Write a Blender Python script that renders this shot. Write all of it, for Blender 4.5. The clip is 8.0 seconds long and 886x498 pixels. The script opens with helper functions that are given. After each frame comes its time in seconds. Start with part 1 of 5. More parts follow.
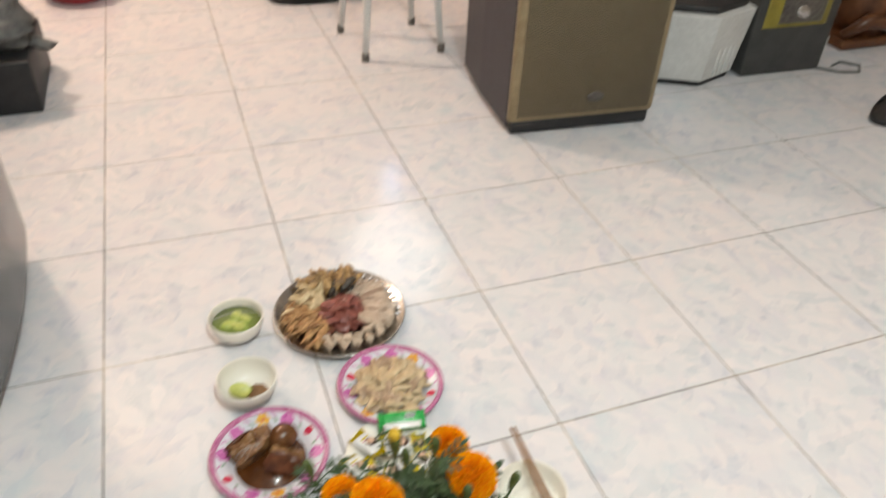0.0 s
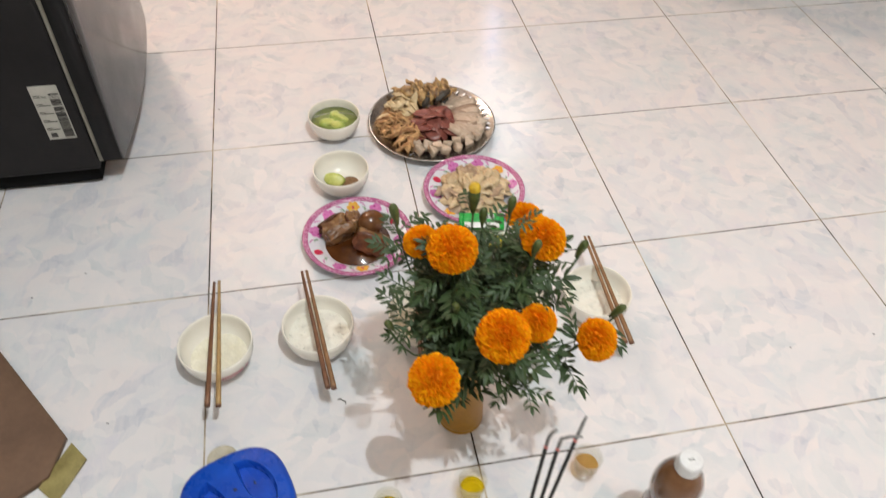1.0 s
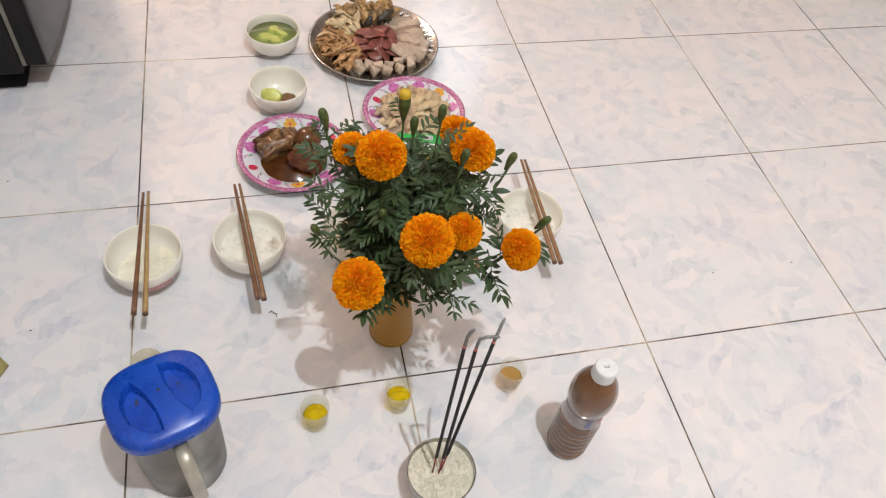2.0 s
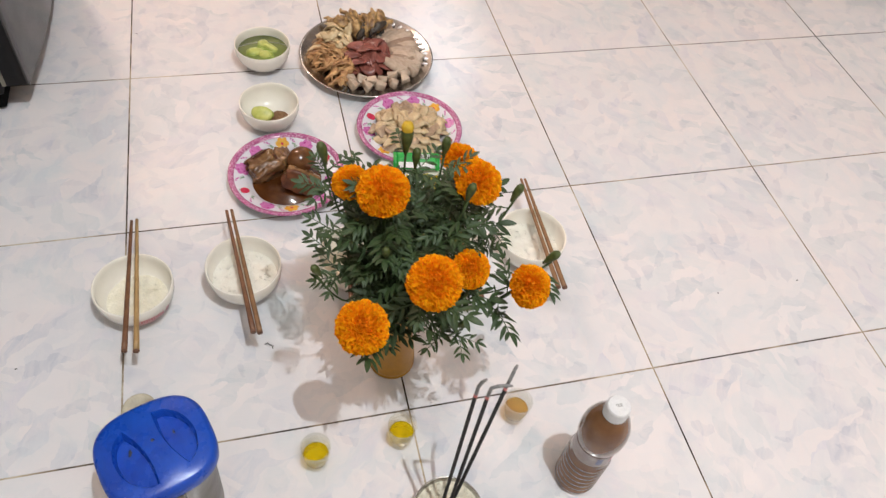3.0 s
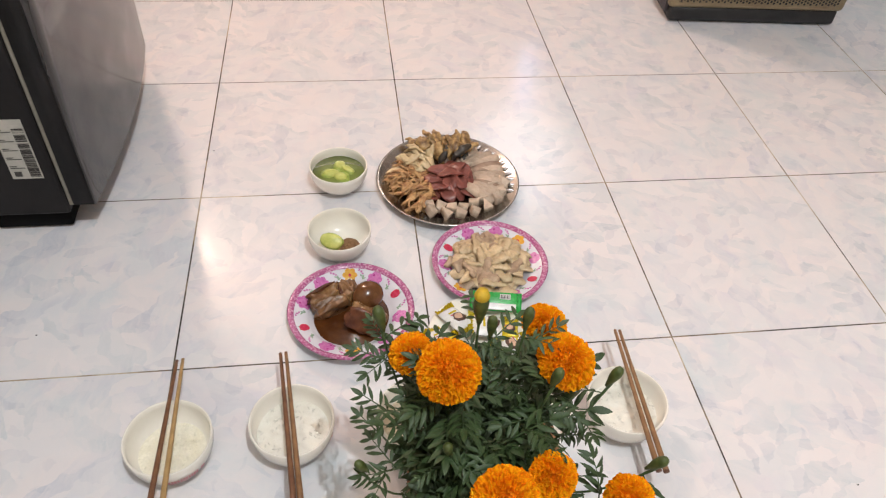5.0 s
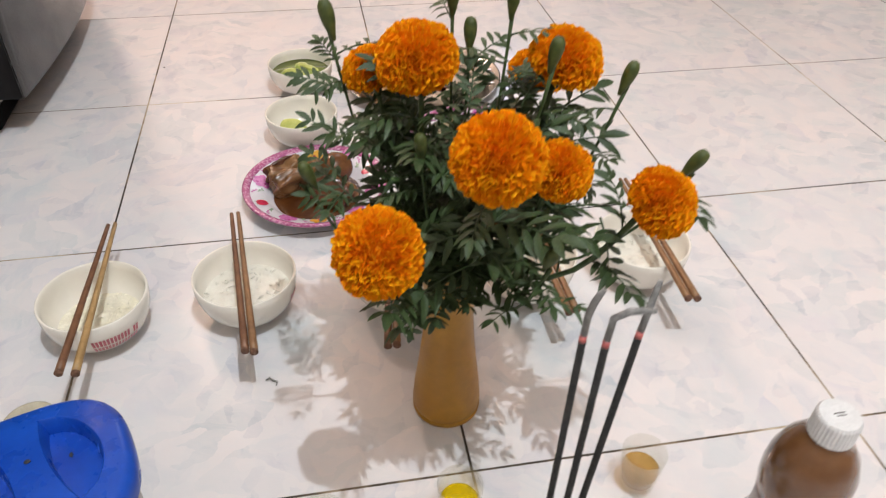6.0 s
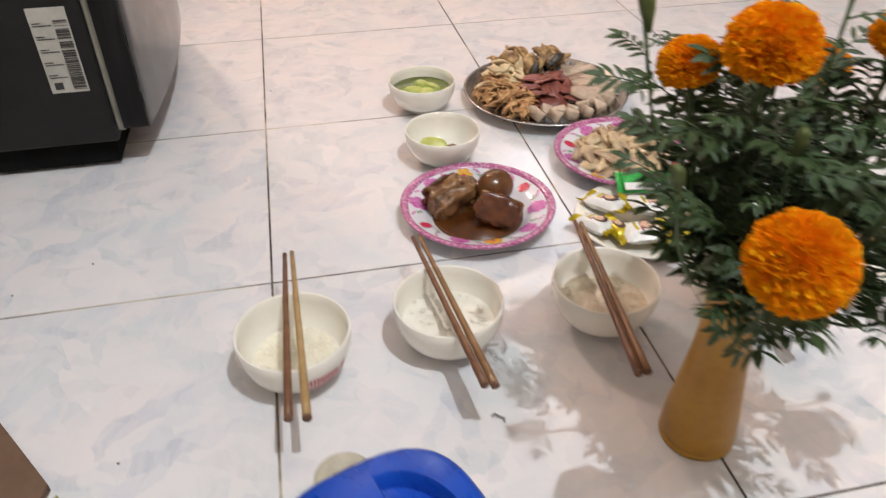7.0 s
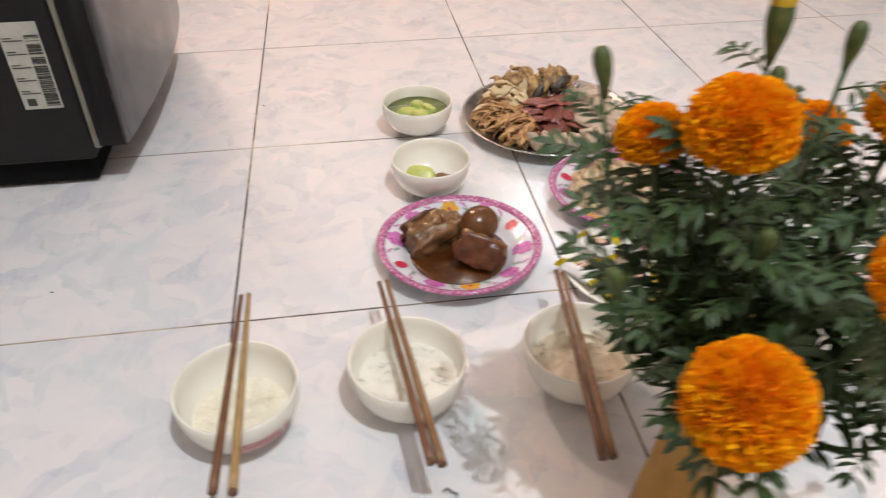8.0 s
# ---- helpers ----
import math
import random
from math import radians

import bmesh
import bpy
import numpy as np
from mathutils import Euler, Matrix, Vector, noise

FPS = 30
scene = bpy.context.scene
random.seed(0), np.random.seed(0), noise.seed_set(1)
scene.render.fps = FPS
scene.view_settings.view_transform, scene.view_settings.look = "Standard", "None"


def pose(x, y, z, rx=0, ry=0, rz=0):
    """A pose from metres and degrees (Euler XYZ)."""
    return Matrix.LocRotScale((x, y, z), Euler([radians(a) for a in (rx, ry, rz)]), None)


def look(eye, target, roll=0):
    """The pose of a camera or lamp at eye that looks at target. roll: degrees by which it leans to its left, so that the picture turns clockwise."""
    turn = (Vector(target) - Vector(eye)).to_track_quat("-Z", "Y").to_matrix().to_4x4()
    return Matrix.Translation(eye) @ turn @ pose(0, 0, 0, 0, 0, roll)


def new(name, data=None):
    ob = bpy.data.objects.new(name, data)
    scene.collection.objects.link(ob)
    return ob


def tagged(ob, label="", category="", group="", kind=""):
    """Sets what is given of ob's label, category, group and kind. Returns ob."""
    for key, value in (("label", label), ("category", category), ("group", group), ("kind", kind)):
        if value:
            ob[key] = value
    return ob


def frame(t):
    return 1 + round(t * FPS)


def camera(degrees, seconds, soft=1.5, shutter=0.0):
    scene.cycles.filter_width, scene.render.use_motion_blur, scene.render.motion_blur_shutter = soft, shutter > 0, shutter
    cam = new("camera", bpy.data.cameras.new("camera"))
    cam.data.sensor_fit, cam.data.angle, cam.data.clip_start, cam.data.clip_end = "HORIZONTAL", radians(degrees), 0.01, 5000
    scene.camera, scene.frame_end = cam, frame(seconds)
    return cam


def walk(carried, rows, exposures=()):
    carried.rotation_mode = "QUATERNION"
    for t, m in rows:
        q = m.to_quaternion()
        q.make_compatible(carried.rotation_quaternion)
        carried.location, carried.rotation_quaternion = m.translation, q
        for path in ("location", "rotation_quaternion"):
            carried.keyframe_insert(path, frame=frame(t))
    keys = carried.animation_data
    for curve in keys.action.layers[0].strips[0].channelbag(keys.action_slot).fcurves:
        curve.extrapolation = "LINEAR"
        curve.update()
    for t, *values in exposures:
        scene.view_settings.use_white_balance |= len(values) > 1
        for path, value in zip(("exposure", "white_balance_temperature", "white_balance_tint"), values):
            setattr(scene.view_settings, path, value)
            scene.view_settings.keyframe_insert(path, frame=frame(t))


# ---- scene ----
cam = camera(62.1, 8.0, soft=1.2, shutter=0.35)
PATH = [
    (0, (-0.1560, -0.3627, 1.0867), (0.4301, 1.1213, -0.1191), 2.93),
    (0.2, (-0.2117, -0.3649, 1.0694), (0.2893, 1.0643, -0.2372), 2.90),
    (0.5, (-0.2236, -0.4027, 1.0370), (0.1659, 0.9944, -0.3401), 2.63),
    (1, (-0.1835, -0.4855, 1.0226), (0.1232, 0.8412, -0.4417), 2.84),
    (1.5, (-0.1495, -0.5453, 1.0172), (0.1975, 0.7059, -0.5034), 5.44),
    (1.7, (-0.1617, -0.5415, 1.0040), (0.2241, 0.6781, -0.5327), 7.66),
    (2.8, (-0.1611, -0.4689, 0.9973), (0.2917, 0.6810, -0.5741), 9.88),
    (3, (-0.1694, -0.4601, 1.0011), (0.2831, 0.7052, -0.5615), 9.90),
    (3.5, (-0.1910, -0.4370, 1.0268), (0.2294, 0.7519, -0.5256), 9.75),
    (4, (-0.1917, -0.4061, 1.0175), (0.1595, 0.8330, -0.5128), 8.52),
    (4.2, (-0.1845, -0.3730, 1.0107), (0.1298, 0.8903, -0.5086), 7.74),
    (5.3, (-0.1156, -0.3015, 0.8422), (0.1268, 1.1474, -0.5148), 3.69),
    (5.5, (-0.1154, -0.3284, 0.7324), (0.1299, 1.1475, -0.5946), 3.00),
    (5.9, (-0.1068, -0.3926, 0.6322), (0.1811, 1.1185, -0.6453), 1.88),
    (6, (-0.1111, -0.4016, 0.6125), (0.1819, 1.1219, -0.6485), 1.37),
    (6.5, (-0.2171, -0.3914, 0.5596), (0.0963, 1.1565, -0.6674), -0.28),
    (7, (-0.3381, -0.3094, 0.5646), (-0.0121, 1.2532, -0.6403), -0.26),
    (7.5, (-0.3724, -0.2111, 0.5561), (-0.0834, 1.3588, -0.6493), -0.65),
    (8, (-0.2529, -0.2413, 0.5753), (-0.0210, 1.3280, -0.6427), -0.04),
]
walk(cam, [(t, look(eye, target, roll)) for t, eye, target, roll in PATH],
     exposures=[(0.0, -0.03, 6500, 6), (0.3, -0.03, 6500, 8), (0.9, -0.06, 6500, 10), (3.0, -0.09, 6500, 14), (4.2, -0.08, 6500, 14), (5.3, -0.06, 6500, 14), (8.0, 0.03, 6500, 14)])

# ---- light: one cool bulb over the camera, warm lamps further in, a bluish tube on the far wall ----
world = bpy.data.worlds.new("world")
world.use_nodes = True
world.node_tree.nodes["Background"].inputs[0].default_value = (0.02, 0.02, 0.025, 1)
world.node_tree.nodes["Background"].inputs[1].default_value = 1.0
scene.world = world


def lamp(name, kind, at, watts, colour, size=0.1, size_y=0.0, target=None):
    data = bpy.data.lights.new(name, kind)
    data.energy, data.color = watts, colour
    if kind == "AREA":
        data.shape, data.size, data.size_y = "RECTANGLE", size, size_y or size
    else:
        data.shadow_soft_size = size
    ob = new(name, data)
    ob.matrix_world = look(at, target) if target else pose(*at)
    return ob


BULB = (0.25, -0.62, 2.58)
lamp("bulb_light", "POINT", BULB, 140, (0.865, 0.955, 0.975), 0.018)
WARM = (-1.22, 3.2, 2.55)
lamp("warm_light", "POINT", WARM, 158, (1.0, 0.75, 0.60), 0.12)
FAR = (1.22, 4.16, 2.62)
lamp("far_light", "POINT", FAR, 24, (0.88, 0.94, 1.0), 0.40)
lamp("tube_light", "AREA", (1.31, 4.58, 2.05), 1.1, (0.42, 0.56, 1.0), 0.05, 0.6, (1.31, 0, 1.6))


# ---- materials ----
def nodes_of(name):
    m = bpy.data.materials.new(name)
    m.use_nodes = True
    return m, m.node_tree, m.node_tree.nodes["Principled BSDF"]


def ramp(tree, source, stops):
    r = tree.nodes.new("ShaderNodeValToRGB")
    while len(r.color_ramp.elements) < len(stops):
        r.color_ramp.elements.new(0.5)
    for e, (p, c) in zip(r.color_ramp.elements, stops):
        e.position, e.color = p, (*c, 1)
    tree.links.new(source, r.inputs[0])
    return r.outputs[0]


def noise_of(tree, scale, detail=4, rough=0.55, vector=None, distortion=0.0):
    n = tree.nodes.new("ShaderNodeTexNoise")
    n.inputs["Scale"].default_value, n.inputs["Detail"].default_value = scale, detail
    n.inputs["Roughness"].default_value, n.inputs["Distortion"].default_value = rough, distortion
    if vector is None:
        vector = coords(tree)
    tree.links.new(vector, n.inputs["Vector"])
    return n.outputs["Fac"]


def coords(tree):
    c = tree.nodes.new("ShaderNodeTexCoord")
    return c.outputs["Object"]


def bump(tree, shader, height, strength, distance=0.001):
    b = tree.nodes.new("ShaderNodeBump")
    b.inputs["Strength"].default_value, b.inputs["Distance"].default_value = strength, distance
    tree.links.new(height, b.inputs["Height"])
    tree.links.new(b.outputs[0], shader.inputs["Normal"])


def mix(tree, fac, a, b, mode="MIX"):
    n = tree.nodes.new("ShaderNodeMix")
    n.data_type, n.blend_type = "RGBA", mode
    if isinstance(fac, float):
        n.inputs[0].default_value = fac
    else:
        tree.links.new(fac, n.inputs[0])
    for k, v in ((6, a), (7, b)):
        if isinstance(v, tuple):
            n.inputs[k].default_value = (*v, 1)
        else:
            tree.links.new(v, n.inputs[k])
    return n.outputs[2]


def island(tree):
    g = tree.nodes.new("ShaderNodeNewGeometry")
    return g.outputs["Random Per Island"]


def ob_random(tree):
    g = tree.nodes.new("ShaderNodeObjectInfo")
    return g.outputs["Random"]


def surface(name, dark, light, scale=60, rough=0.5, relief=0.2, metal=0.0, coat=0.0, spread=(0.3, 0.7), detail=5, sheen=0.5,
            vary=None, sss=0.0, distance=0.001, grain=0.88):
    """A two-scale mottled surface: broad patches and fine grain, with a light relief."""
    m, tree, p = nodes_of(name)
    broad = ramp(tree, noise_of(tree, scale, detail), [(spread[0], dark), (spread[1], light)])
    fine = ramp(tree, noise_of(tree, scale * 9, 3), [(0.3, (grain,) * 3), (0.7, (1.0,) * 3)])
    colour = mix(tree, 1.0, broad, fine, "MULTIPLY")
    if vary:
        source = island(tree) if vary == "island" else ob_random(tree)
        colour = mix(tree, 1.0, colour, ramp(tree, source, [(0.0, (0.82, 0.82, 0.82)), (1.0, (1.0, 1.0, 1.0))]), "MULTIPLY")
    tree.links.new(colour, p.inputs["Base Color"])
    p.inputs["Metallic"].default_value, p.inputs["Coat Weight"].default_value = metal, coat
    p.inputs["Specular IOR Level"].default_value = sheen
    r = tree.nodes.new("ShaderNodeMapRange")
    r.inputs["To Min"].default_value, r.inputs["To Max"].default_value = max(rough - 0.07, 0.02), min(rough + 0.09, 1)
    tree.links.new(noise_of(tree, scale * 2.3, 3), r.inputs[0])
    tree.links.new(r.outputs[0], p.inputs["Roughness"])
    if sss:
        p.inputs["Subsurface Weight"].default_value = sss
        p.inputs["Subsurface Radius"].default_value = (0.006, 0.003, 0.002)
    if relief:
        bump(tree, p, noise_of(tree, scale * 5, 4), relief, distance)
    return m


def glass(name, tint, body=0.0, gloss=0.9, rim=0.28):
    """Thin clear glass or a tinted drink: light goes straight through, some is scattered, and the gloss rises at the rim."""
    m, tree, p = nodes_of(name)
    tree.nodes.remove(p)
    clear, haze, shine = tree.nodes.new("ShaderNodeBsdfTransparent"), tree.nodes.new("ShaderNodeBsdfDiffuse"), tree.nodes.new("ShaderNodeBsdfGlossy")
    fres, a, b = tree.nodes.new("ShaderNodeLayerWeight"), tree.nodes.new("ShaderNodeMixShader"), tree.nodes.new("ShaderNodeMixShader")
    clear.inputs[0].default_value = haze.inputs[0].default_value = (*tint, 1)
    shine.inputs["Roughness"].default_value, shine.inputs[0].default_value = 0.04, (gloss, gloss, gloss, 1)
    fres.inputs[0].default_value, a.inputs[0].default_value = rim, body
    tree.links.new(clear.outputs[0], a.inputs[1])
    tree.links.new(haze.outputs[0], a.inputs[2])
    tree.links.new(fres.outputs["Facing"], b.inputs[0])
    tree.links.new(a.outputs[0], b.inputs[1])
    tree.links.new(shine.outputs[0], b.inputs[2])
    tree.links.new(b.outputs[0], tree.nodes["Material Output"].inputs[0])
    return m


def glow(name, colour, strength):
    m, tree, p = nodes_of(name)
    p.inputs["Emission Color"].default_value, p.inputs["Emission Strength"].default_value = (*colour, 1), strength
    return m


def tile_material():
    """Glazed tile with shard-like brushed marbling in pale blue, grey and pink, shifted from tile to tile."""
    m, tree, p = nodes_of("glazed_tile")
    c, info = tree.nodes.new("ShaderNodeTexCoord"), tree.nodes.new("ShaderNodeObjectInfo")
    shift = tree.nodes.new("ShaderNodeVectorMath")
    shift.operation = "MULTIPLY_ADD"
    tree.links.new(info.outputs["Random"], shift.inputs[0])
    shift.inputs[1].default_value = (37, 19, 53)
    tree.links.new(c.outputs["Object"], shift.inputs[2])
    turn = tree.nodes.new("ShaderNodeVectorRotate")
    turn.rotation_type = "Z_AXIS"
    angle = tree.nodes.new("ShaderNodeMath")
    angle.operation, angle.inputs[1].default_value = "MULTIPLY_ADD", 2.2
    tree.links.new(info.outputs["Random"], angle.inputs[0])
    angle.inputs[2].default_value = 0.2
    tree.links.new(shift.outputs[0], turn.inputs["Vector"])
    tree.links.new(angle.outputs[0], turn.inputs["Angle"])
    warp = tree.nodes.new("ShaderNodeTexNoise")
    warp.inputs["Scale"].default_value, warp.inputs["Detail"].default_value = 20, 5
    tree.links.new(turn.outputs[0], warp.inputs["Vector"])
    bend = tree.nodes.new("ShaderNodeVectorMath")
    bend.operation = "MULTIPLY_ADD"
    tree.links.new(warp.outputs["Color"], bend.inputs[0])
    bend.inputs[1].default_value = (0.048, 0.048, 0.048)
    tree.links.new(turn.outputs[0], bend.inputs[2])

    def shards(scale, squash, angle, stops):
        """Flat straight-edged strokes that lie one way, each in one tint."""
        lean, press = tree.nodes.new("ShaderNodeVectorRotate"), tree.nodes.new("ShaderNodeVectorMath")
        lean.rotation_type, press.operation = "Z_AXIS", "MULTIPLY"
        lean.inputs["Angle"].default_value, press.inputs[1].default_value = angle, (1.0, squash, 1.0)
        tree.links.new(bend.outputs[0], lean.inputs["Vector"])
        tree.links.new(lean.outputs[0], press.inputs[0])
        cells, tint = tree.nodes.new("ShaderNodeTexVoronoi"), tree.nodes.new("ShaderNodeSeparateColor")
        cells.inputs["Scale"].default_value = scale
        tree.links.new(press.outputs[0], cells.inputs["Vector"])
        tree.links.new(cells.outputs["Color"], tint.inputs[0])
        return ramp(tree, tint.outputs[0], stops)

    first = shards(13, 2.8, 0.5, [(0.0, (0.53, 0.55, 0.62)), (0.25, (0.62, 0.635, 0.68)), (0.45, (0.72, 0.715, 0.73)), (0.75, (0.78, 0.725, 0.72)), (1.0, (0.60, 0.60, 0.68))])
    second = shards(19, 2.6, -0.75, [(0.0, (0.53, 0.58, 0.61)), (0.30, (0.66, 0.685, 0.70)), (0.55, (0.75, 0.73, 0.735)), (1.0, (0.81, 0.765, 0.76))])
    third = shards(30, 2.0, 1.5, [(0.0, (0.46, 0.47, 0.54)), (0.25, (0.72, 0.70, 0.71)), (1.0, (0.79, 0.74, 0.735))])
    # brush streaks across each stroke, thinning it to the ground colour in places
    drag = tree.nodes.new("ShaderNodeVectorMath")
    drag.operation, drag.inputs[1].default_value = "MULTIPLY", (1.0, 4.5, 1.0)
    tree.links.new(bend.outputs[0], drag.inputs[0])
    streak = ramp(tree, noise_of(tree, 16, 5, 0.65, drag.outputs[0], 0.8), [(0.38, (0.0,) * 3), (0.64, (0.55,) * 3)])
    cloud = ramp(tree, noise_of(tree, 5, 5, 0.6, shift.outputs[0], 0.6), [(0.36, (0.56, 0.645, 0.68)), (0.5, (0.72, 0.715, 0.725)), (0.64, (0.785, 0.725, 0.72))])
    pick = ramp(tree, noise_of(tree, 9, 2, 0.5, shift.outputs[0]), [(0.46, (0.0,) * 3), (0.54, (1.0,) * 3)])
    veil = ramp(tree, noise_of(tree, 11, 4, 0.6, shift.outputs[0]), [(0.30, (0.30,) * 3), (0.56, (1.0,) * 3)])
    a = mix(tree, 0.36, mix(tree, pick, first, second), third)
    a = mix(tree, streak, a, ramp(tree, noise_of(tree, 7, 3, 0.5, shift.outputs[0]), [(0.4, (0.70, 0.71, 0.73)), (0.6, (0.80, 0.74, 0.73))]))
    tree.links.new(mix(tree, veil, cloud, a), p.inputs["Base Color"])
    rough = tree.nodes.new("ShaderNodeMapRange")
    rough.inputs["To Min"].default_value, rough.inputs["To Max"].default_value = 0.07, 0.20
    tree.links.new(noise_of(tree, 14, 4), rough.inputs[0])
    tree.links.new(rough.outputs[0], p.inputs["Roughness"])
    bump(tree, p, noise_of(tree, 22, 2), 0.03, 0.002)
    return m


TILE = tile_material()
def grout_material():
    """Joint filler: blackened stretches between worn tan and pale ones."""
    m, tree, p = nodes_of("grout")
    c = ramp(tree, noise_of(tree, 4.5, 7, 0.70), [(0.40, (0.022, 0.019, 0.017)), (0.48, (0.07, 0.055, 0.042)), (0.53, (0.25, 0.19, 0.125)), (0.62, (0.52, 0.45, 0.34))])
    tree.links.new(c, p.inputs["Base Color"])
    p.inputs["Roughness"].default_value = 0.9
    bump(tree, p, noise_of(tree, 120, 4), 0.4, 0.001)
    return m


GROUT = grout_material()
# wall and ceiling tones are set for the warm fill they bounce
PLASTER = surface("pale_plaster", (0.42, 0.36, 0.31), (0.48, 0.42, 0.36), 3, 0.8, 0.1)
CEILING = surface("white_ceiling", (0.56, 0.52, 0.49), (0.63, 0.59, 0.56), 3, 0.85, 0.1)
PORCELAIN = surface("porcelain", (0.83, 0.79, 0.705), (0.89, 0.85, 0.765), 20, 0.12, 0.0, grain=0.985)
RED_PRINT = surface("red_print", (0.42, 0.06, 0.09), (0.60, 0.14, 0.16), 200, 0.3, 0.0)
RICE = surface("cooked_rice", (0.83, 0.79, 0.69), (0.89, 0.86, 0.77), 120, 0.45, 0.06, vary="island")
RICE_RAW = surface("raw_rice", (0.70, 0.64, 0.50), (0.80, 0.75, 0.62), 120, 0.5, 0.06, vary="island")
RICE_TAN = surface("soaked_rice", (0.70, 0.57, 0.40), (0.84, 0.75, 0.60), 110, 0.35, 0.06, vary="island")
BROTH = surface("thin_congee", (0.84, 0.78, 0.60), (0.89, 0.84, 0.70), 45, 0.25, 0.2)
STEEL = surface("brushed_steel", (0.50, 0.49, 0.47), (0.68, 0.66, 0.63), 18, 0.22, 0.06, metal=1.0)
STEEL_DULL = surface("dull_steel", (0.12, 0.105, 0.09), (0.20, 0.18, 0.15), 25, 0.36, 0.12, metal=0.9)
CHOPSTICK = surface("brown_bamboo", (0.20, 0.095, 0.038), (0.36, 0.19, 0.085), 60, 0.42, 0.2, vary="object")
CHOPSTICK_DARK = surface("dark_bamboo", (0.13, 0.05, 0.025), (0.24, 0.11, 0.05), 60, 0.42, 0.2)
CHOPSTICK_TAN = surface("tan_bamboo", (0.34, 0.20, 0.075), (0.50, 0.32, 0.14), 60, 0.42, 0.2)
CUT_END = surface("cut_end", (0.12, 0.05, 0.03), (0.22, 0.11, 0.06), 300, 0.7, 0.2)
OCHRE = surface("ochre_plastic", (0.38, 0.18, 0.014), (0.48, 0.245, 0.022), 14, 0.38, 0.08)
LEAF = surface("marigold_leaf", (0.017, 0.040, 0.012), (0.058, 0.104, 0.028), 60, 0.5, 0.2, vary="object")
STEM = surface("green_stem", (0.026, 0.055, 0.015), (0.065, 0.11, 0.03), 80, 0.55, 0.2)
BUD = surface("bud_green", (0.04, 0.065, 0.012), (0.10, 0.12, 0.025), 150, 0.55, 0.2)
BUD_TIP = surface("bud_yellow", (0.45, 0.28, 0.01), (0.65, 0.42, 0.02), 200, 0.6, 0.2)
BLUE = surface("blue_plastic", (0.004, 0.045, 0.36), (0.008, 0.080, 0.50), 22, 0.27, 0.05)
GRIME = surface("grime", (0.02, 0.025, 0.04), (0.06, 0.05, 0.05), 200, 0.8, 0.3)
HANDLE = surface("grey_handle", (0.42, 0.38, 0.31), (0.56, 0.52, 0.44), 40, 0.4, 0.1, metal=0.4)
STAINED = surface("stained_lip", (0.32, 0.27, 0.19), (0.54, 0.48, 0.36), 70, 0.5, 0.2)
PINK = surface("pink_enamel", (0.40, 0.09, 0.23), (0.66, 0.36, 0.50), 300, 0.2, 0.0, spread=(0.46, 0.64), detail=2)
MELAMINE = surface("melamine", (0.64, 0.64, 0.70), (0.72, 0.71, 0.75), 40, 0.16, 0.0, grain=0.97)
PETAL_RED = surface("printed_red", (0.50, 0.02, 0.06), (0.66, 0.06, 0.12), 200, 0.2, 0.0)
PINK_DEEP = surface("printed_magenta", (0.34, 0.03, 0.20), (0.46, 0.07, 0.28), 200, 0.2, 0.0)
PETAL_PINK = surface("printed_pink", (0.50, 0.11, 0.36), (0.66, 0.24, 0.50), 200, 0.2, 0.0)
PETAL_YELLOW = surface("printed_yellow", (0.72, 0.30, 0.03), (0.80, 0.48, 0.08), 200, 0.2, 0.0)
PRINT_GREEN = surface("printed_green", (0.20, 0.32, 0.24), (0.36, 0.46, 0.34), 200, 0.2, 0.0)
SAUCE = surface("brown_sauce", (0.062, 0.018, 0.0045), (0.13, 0.042, 0.010), 40, 0.08, 0.05)
EGG = surface("braised_egg", (0.10, 0.036, 0.012), (0.20, 0.082, 0.028), 50, 0.2, 0.1)
PORK = surface("braised_pork", (0.065, 0.024, 0.010), (0.27, 0.135, 0.055), 26, 0.28, 0.5, spread=(0.35, 0.62))
PORK_FAT = surface("braised_fat", (0.13, 0.055, 0.020), (0.38, 0.21, 0.085), 30, 0.25, 0.5, spread=(0.4, 0.66))
PORK_DARK = surface("braised_skin", (0.07, 0.02, 0.01), (0.18, 0.06, 0.025), 60, 0.2, 0.4)
LIVER = surface("red_sausage", (0.17, 0.042, 0.032), (0.36, 0.115, 0.085), 45, 0.30, 0.5, vary="object")
HAM = surface("pale_ham", (0.50, 0.37, 0.27), (0.72, 0.58, 0.45), 70, 0.42, 0.3, vary="object")
HAM_SKIN = surface("ham_skin", (0.30, 0.20, 0.14), (0.42, 0.30, 0.22), 90, 0.5, 0.3)
SQUID_PALE = surface("pale_strips", (0.62, 0.44, 0.22), (0.82, 0.66, 0.42), 80, 0.5, 0.3, vary="island")
SQUID = surface("dried_squid", (0.30, 0.115, 0.035), (0.76, 0.46, 0.20), 60, 0.5, 0.5, vary="island")
FRIED = surface("fried_fish", (0.15, 0.065, 0.022), (0.66, 0.42, 0.17), 60, 0.40, 0.7, vary="object", spread=(0.36, 0.62))
CHAR = surface("dark_fish_skin", (0.02, 0.018, 0.016), (0.09, 0.065, 0.045), 80, 0.4, 0.5)
CHICKEN = surface("chicken_meat", (0.52, 0.36, 0.19), (0.80, 0.64, 0.41), 42, 0.34, 0.5, vary="object")
CHICKEN_SKIN = surface("chicken_skin", (0.30, 0.19, 0.12), (0.64, 0.47, 0.31), 70, 0.35, 0.5, vary="object")
